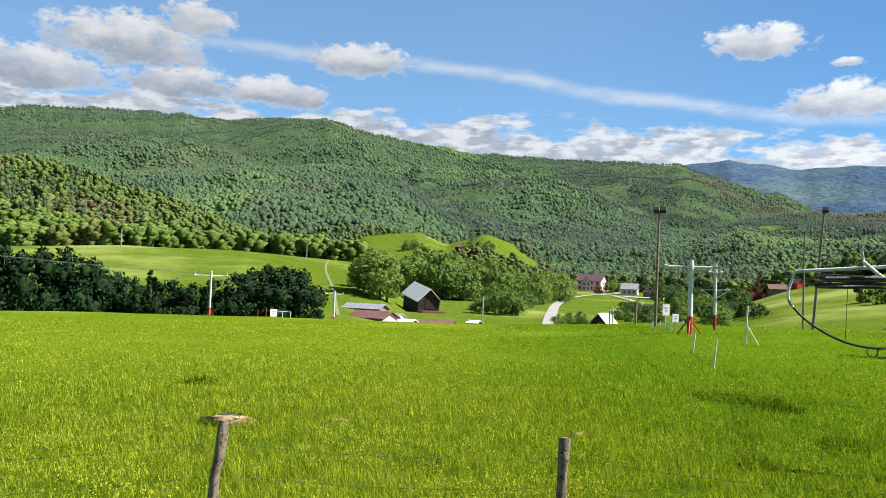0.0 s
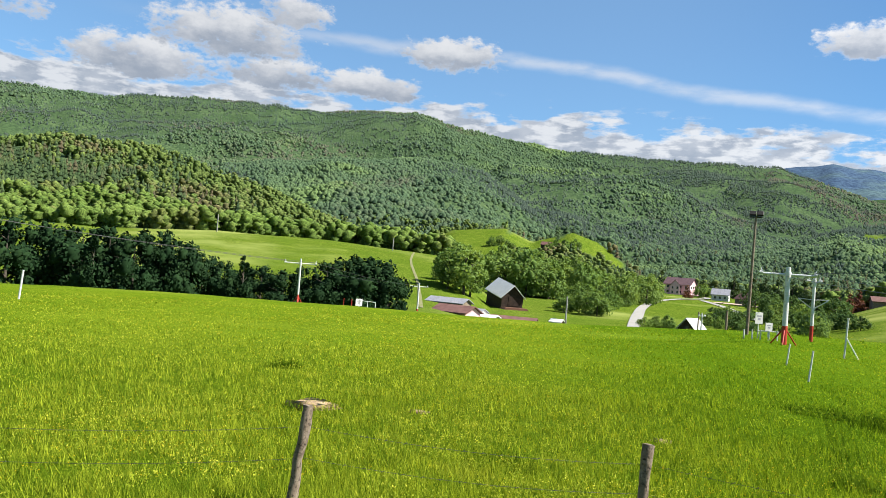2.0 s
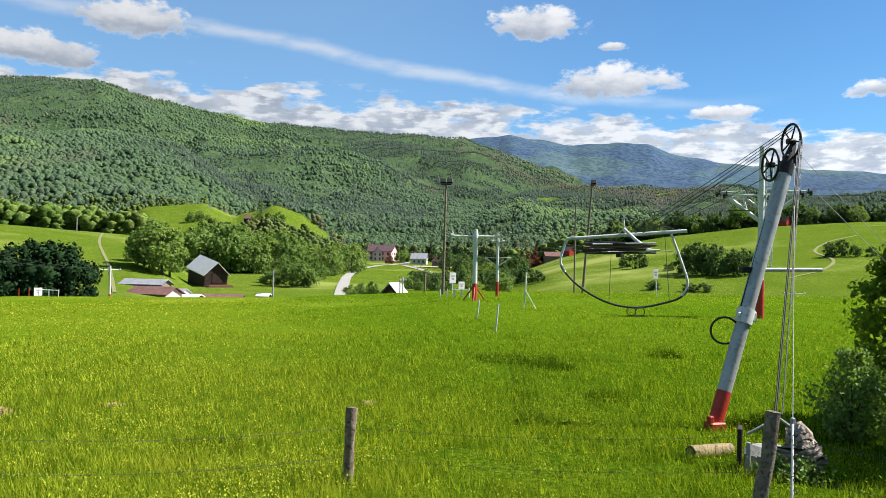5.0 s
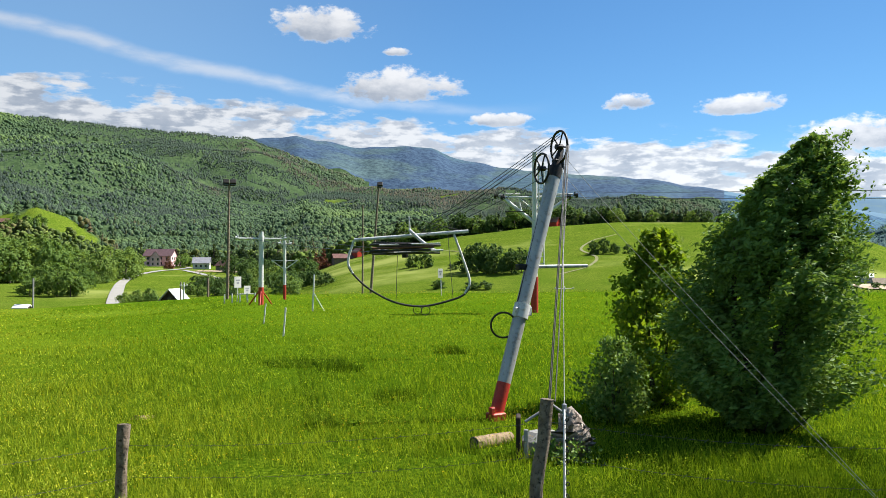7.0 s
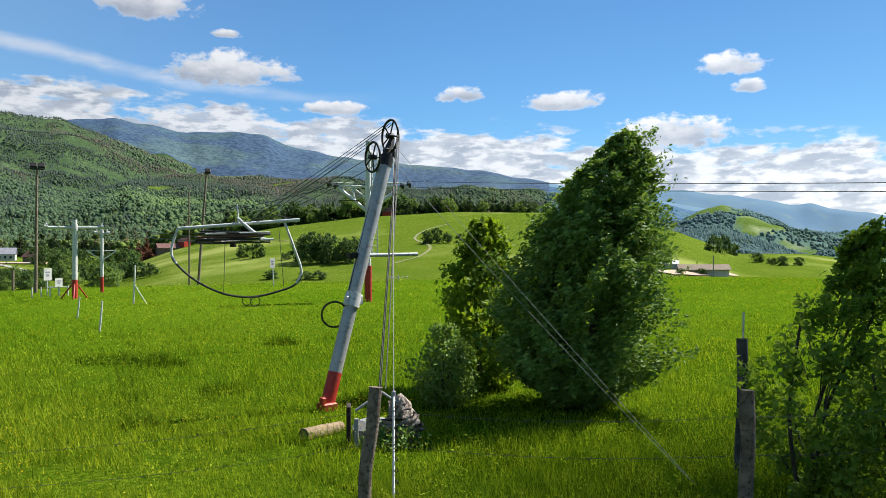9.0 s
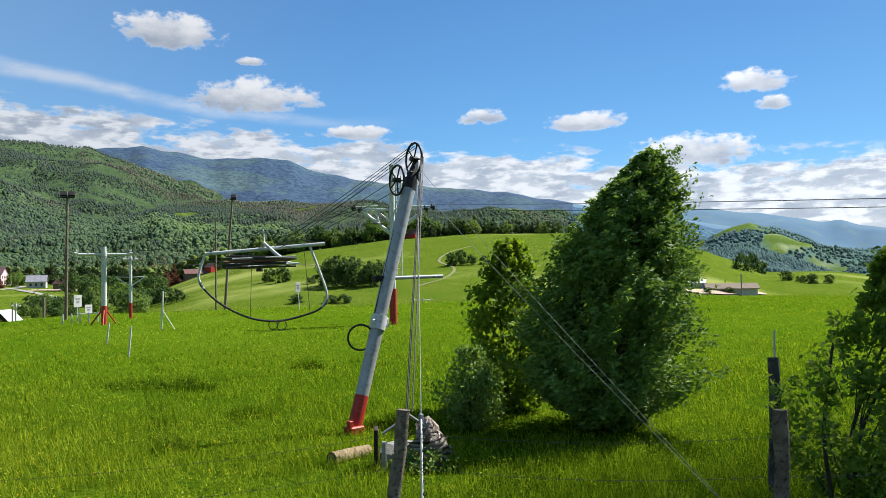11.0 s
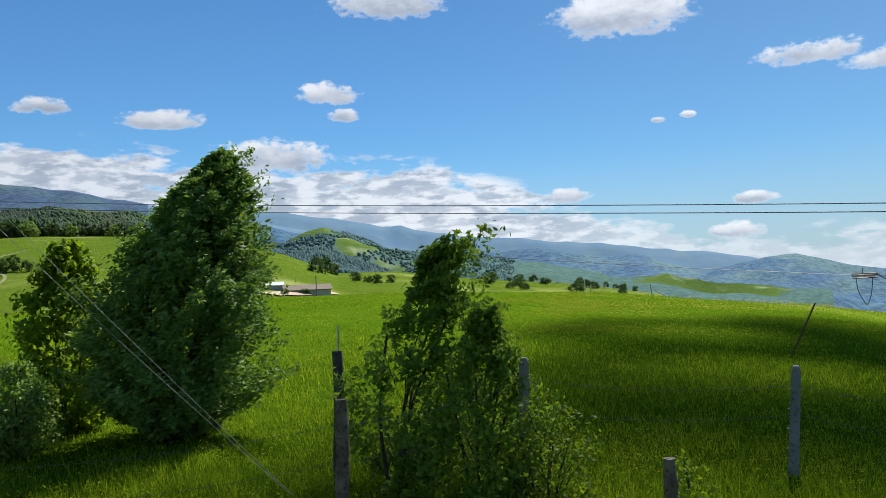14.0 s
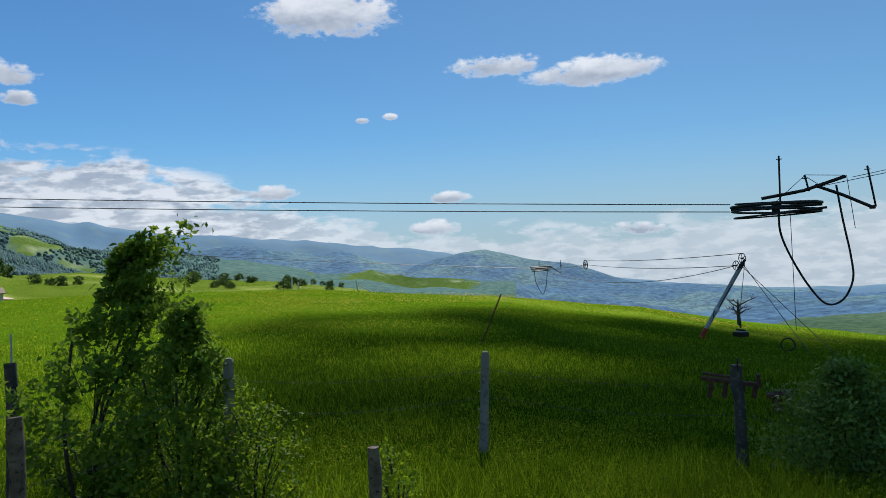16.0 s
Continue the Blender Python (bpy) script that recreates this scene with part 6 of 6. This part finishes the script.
# ---- the pasture fence ----
fence = thing("fence", xyz_at(37.6, 7.8), "old pasture fence with wooden and concrete posts", "fence")
O = xyz_at(37.6, 7.8)


def wooden_post(a, d, e1, r, lean, seed, mat=None, label=""):
    """A split, weathered stake: uneven outline, a worn top."""
    p = xyz_at(a, d)
    top = seen_at(a, d, e1)
    q = random.Random(seed)
    h = top.z - p.z
    line = [p - O + Vector((lean * (k / 7 - 1) + q.uniform(-0.012, 0.012), q.uniform(-0.01, 0.01), -0.25 + (h + 0.25) * k / 7)) for k in range(8)]
    s = Shape().tube(line, [r * q.uniform(0.93, 1.08) for k in range(8)], 12)
    r2 = np.random.default_rng(seed)
    v = np.array(s.v)
    v[:, :2] += r2.normal(0, r * 0.09, (len(v), 2))
    s.v = [tuple(x) for x in v]
    part("post", s, mat or M_GREYWOOD, fence, label)
    return top


def concrete_post(a, d, e1, lean):
    p, top = xyz_at(a, d), seen_at(a, d, e1)
    h = top.z - p.z
    m = axes(-a)
    s = Shape()
    s.prism([(-0.06 - lean, -0.3), (0.06 - lean, -0.3), (0.05, h - 0.05), (0.03, h), (-0.03, h), (-0.05, h - 0.05)], -0.05, 0.05, m, p - O)
    for k in range(4):
        z = h * (0.25 + 0.18 * k)
        s.ring(p - O + m @ Vector((-lean * (1 - z / h), 0, z)), 0.062, 0.006, (0, 0, 1), 10, 4)
    part("post", s, M_CONCRETE, fence, "grey concrete post")
    return top


M_DARKPOST = material("dark_weathered_post", mottled((0.042, 0.039, 0.036), (0.078, 0.072, 0.066), 6.0, (0.132, 0.126, 0.114), 20.0), 0.9, bump=0.01)
P = [wooden_post(-16.6, 8.3, -9.9, 0.052, 0.12, 1), wooden_post(8.2, 9.0, -10.55, 0.062, 0.05, 2), wooden_post(37.6, 7.8, -9.5, 0.066, 0.2, 3), wooden_post(63.3, 9.6, -5.8, 0.058, 0.12, 4, M_DARKPOST, "tall dark post with a thin rod"), wooden_post(63.5, 7.2, -9.2, 0.06, 0.08, 5)]
P += [concrete_post(76.5, 8.3, -6.8, 0.03), wooden_post(86.2, 6.0, -13.6, 0.042, 0.02, 6), concrete_post(94.5, 9.9, -7.45, 0.1), wooden_post(111.5, 9.3, -8.75, 0.062, 0.08, 7, M_DARKPOST, "thick grey post with a thin rod")]
part("rod", Shape().tube([P[3] - O - Vector((0, 0, 0.3)), P[3] - O + Vector((0.02, 0, 0.3))], 0.012, 5), M_STEEL, fence)
part("rod", Shape().tube([P[8] - O - Vector((0.05, 0, 0.9)), P[8] - O + Vector((-0.06, 0, 0.08))], 0.012, 5), M_DARKSTEEL, fence)
line = [P[k] for k in (0, 1, 2, 4, 5, 7, 8)]
line = [seen_at(-44, 9.5, -9.5)] + line + [seen_at(128, 10, -9.5)]
for drop in (0.22, 0.55):
    for p, q in zip(line, line[1:]):
        w = sag(p - O - Vector((0, 0, drop)), q - O - Vector((0, 0, drop)), 0.08, 18)
        s = Shape().tube(w, 0.0022, 4)
        for c in w[1:-1]:
            s.tube([c + Vector((-0.02, 0.01, -0.015)), c + Vector((0.02, -0.01, 0.015))], 0.003, 3)
        part("barbed_wire", s, M_ROPE, fence)
M_SOIL = material("dry_sandy_soil", mottled((0.275, 0.187, 0.099), (0.33, 0.237, 0.138), 4.0, (0.187, 0.127, 0.066), 20.0), 0.95, bump=0.02)
for a, d in ((-15.6, where(-15.6, -10.1, 9, 40)), (-7.9, where(-7.9, -10.0, 9, 40)), (9.5, 14.5)):
    c = xyz_at(a, d)
    v, f = blob(5, 12)
    v = v * np.array([0.56, 0.6, 0.12]) * (1 + np.random.default_rng(int(d * 10)).normal(0, 0.1, (len(v), 1))) * (1.0 if a < -10 else 0.4) + np.array([c.x, c.y, c.z - 0.02])
    single("molehill", raw_mesh("molehill", v, f, M_SOIL, True), None, "low mound of bare pale earth in the grass", "molehill")


# ---- grass and flowers ----
def blades(name, label, n, a0, a1, d0, d1, high, wide, mat, seed, bias=0.5):
    """Bent single blades, denser where they stand near."""
    r = np.random.default_rng(seed)
    a = r.uniform(a0, a1, n)
    u = r.uniform(0, 1, n)
    near = 1 / (1 / d0 + (1 / d1 - 1 / d0) * u)
    even = np.exp(np.log(d0) + np.log(d1 / d0) * u)
    d = np.where(r.uniform(size=n) < bias, near, even)
    x, y = d * np.sin(np.radians(a)), d * np.cos(np.radians(a))
    keep = lattice(x * 1.7, y * 1.7, 9) + lattice(x * 0.35, y * 0.35, 19) + r.normal(0, 0.5, n) > -0.7
    a, d, x, y = a[keep], d[keep], x[keep], y[keep]
    n = len(a)
    z = land_z(a, d) - 0.01
    tall = np.clip(1 + 0.45 * lattice(x * 0.5, y * 0.5, 29) + 0.3 * lattice(x * 2, y * 2, 39), 0.35, 1.9)
    h = r.uniform(0.5, 1.1, n) * high * tall * np.clip(20 / d, 0.45, 1)
    w = np.maximum(wide, d * 0.0010) * r.uniform(0.7, 1.3, n)
    t = r.uniform(0, 2 * math.pi, n)
    bx, by = h * (r.normal(0, 0.35, n) - 0.1), h * r.normal(0, 0.35, n)
    cx, sx = np.cos(t) * w / 2, np.sin(t) * w / 2
    p0 = np.stack([x - cx, y - sx, z], -1)
    p1 = np.stack([x + cx, y + sx, z], -1)
    p2 = np.stack([x + bx, y + by, z + h], -1)
    co = np.stack([p0, p1, p2], 1).reshape(-1, 3)
    return single(name, raw_mesh(name, co, np.arange(3 * n).reshape(-1, 3), mat), None, label, "grass", kind="stuff")


blades("grass", "lush green meadow grass moving in the wind", 530000, -41, 126, 5.2, 75, 0.17, 0.0085, M_GRASS, 3)

blades("grass", "lush green meadow grass round the viewpoint", 45000, -180, 180, 0.7, 5.6, 0.13, 0.006, M_GRASS, 13, 0.0)
blades("tall_grass", "tall uncut grass along the pasture fence", 9000, 70, 126, 5.0, 8.6, 0.42, 0.007, M_GRASS, 23, 0.3)


def flowers(n, a0, a1, d0, d1, seed, size=0.0006):
    r = np.random.default_rng(seed)
    a, d = r.uniform(a0, a1, n), np.exp(r.uniform(math.log(d0), math.log(d1), n))
    x, y = d * np.sin(np.radians(a)), d * np.cos(np.radians(a))
    k = lattice(x * 0.18, y * 0.18, 77) + 0.5 * lattice(x * 0.6, y * 0.6, 78) + r.normal(0, 0.25, n) > 0.15
    k &= r.uniform(size=n) < np.clip((a - a0) / 16, 0, 1) * np.clip((a1 - a) / 8, 0, 1)
    a, d, x, y = a[k], d[k], x[k], y[k]
    n = len(a)
    c = np.stack([x, y, land_z(a, d) + r.uniform(0.12, 0.3, n)], -1)
    s = np.maximum(0.009, d * size) * r.uniform(0.7, 1.2, n)
    v = np.array([(1, 0, 0.2), (0, 1, 0.2), (-1, 0, 0.2), (0, -1, 0.2), (0, 0, -0.2)], float)
    f = np.array([(0, 1, 4), (1, 2, 4), (2, 3, 4), (3, 0, 4)])
    co = (c[:, None] + v[None] * s[:, None, None]).reshape(-1, 3)
    fa = (f[None] + (np.arange(n) * 5)[:, None, None]).reshape(-1, 3)
    single("buttercups", raw_mesh("buttercups", co, fa, M_YELLOW), None, "scattered yellow buttercups in the meadow", "flowers", kind="stuff")


flowers(40000, -58, 126, 9, 75, 5)
flowers(24000, 64, 122, 28, 72, 6, 0.0008)


def herbs(n, a0, a1, d0, d1, seed):
    """Broad small leaves that lie in patches among the blades."""
    r = np.random.default_rng(seed)
    a = r.uniform(a0, a1, n)
    u = r.uniform(0, 1, n)
    d = np.where(r.uniform(size=n) < 0.6, 1 / (1 / d0 + (1 / d1 - 1 / d0) * u), np.exp(np.log(d0) + np.log(d1 / d0) * u))
    x, y = d * np.sin(np.radians(a)), d * np.cos(np.radians(a))
    k = lattice(x * 1.1, y * 1.1, 101) + 0.8 * lattice(x * 3.3, y * 3.3, 102) + 0.6 * lattice(x * 0.3, y * 0.3, 103) + r.normal(0, 0.3, n) > 0.3
    a, d, x, y = a[k], d[k], x[k], y[k]
    p = np.stack([x, y, land_z(a, d) + r.uniform(0.05, 0.19, len(a))], -1)
    co, fa = cards(p, np.maximum(0.035, d * 0.0022) * r.uniform(0.6, 1.3, len(a)), 1.0, seed, 0.5)
    single("meadow_herbs", raw_mesh("meadow_herbs", co, fa, M_WEED), None, "patches of broad-leaved herbs in the meadow", "herbs", kind="stuff")


herbs(300000, -41, 126, 5.2, 75, 8)


# ---- tussocks ----
M_TUSSOCK = material("tussock_grass", leafy((0.015, 0.0425, 0.002), (0.075, 0.125, 0.0075), (0.03, 0.065, 0.0035), 2.0), 0.8, spec=0.0, thin=0.3)
SPOTS = [(-17.5, -7.5, 0.55), (-2.0, -13.4, 0.55), (23, -7.6, 0.6), (27, -9.6, 0.5), (31, -6.4, 0.5), (46, -14.6, 0.5), (57, -12.5, 0.5)]
for a, e, w in SPOTS:
    d = where(a, e, 6, 70)
    r = np.random.default_rng(int(a * 10 + 999))
    n = 300
    b, k = r.uniform(0, 6.283, n), np.sqrt(r.uniform(0, 1, n)) * w
    x, y = k * np.cos(b), k * np.sin(b)
    h = r.uniform(0.15, 0.42, n) * (1.15 - k / w * 0.75)
    lean = r.normal(0, 0.35, (n, 2)) * h[:, None]
    g = r.uniform(0, 6.283, n)
    s = max(0.007, d * 0.0009) * 0.5
    low = np.full(n, -0.03)
    co = np.stack([np.stack([x - np.cos(g) * s, y - np.sin(g) * s, low], -1), np.stack([x + np.cos(g) * s, y + np.sin(g) * s, low], -1), np.stack([x + lean[:, 0], y + lean[:, 1], h], -1)], 1).reshape(-1, 3)
    t = single("tussock", raw_mesh("tussock", co, np.arange(3 * n).reshape(-1, 3), M_TUSSOCK), None, "dark green tussock of coarse grass in the meadow", "grass tussock", "tussocks")
    t.location = xyz_at(a, d)
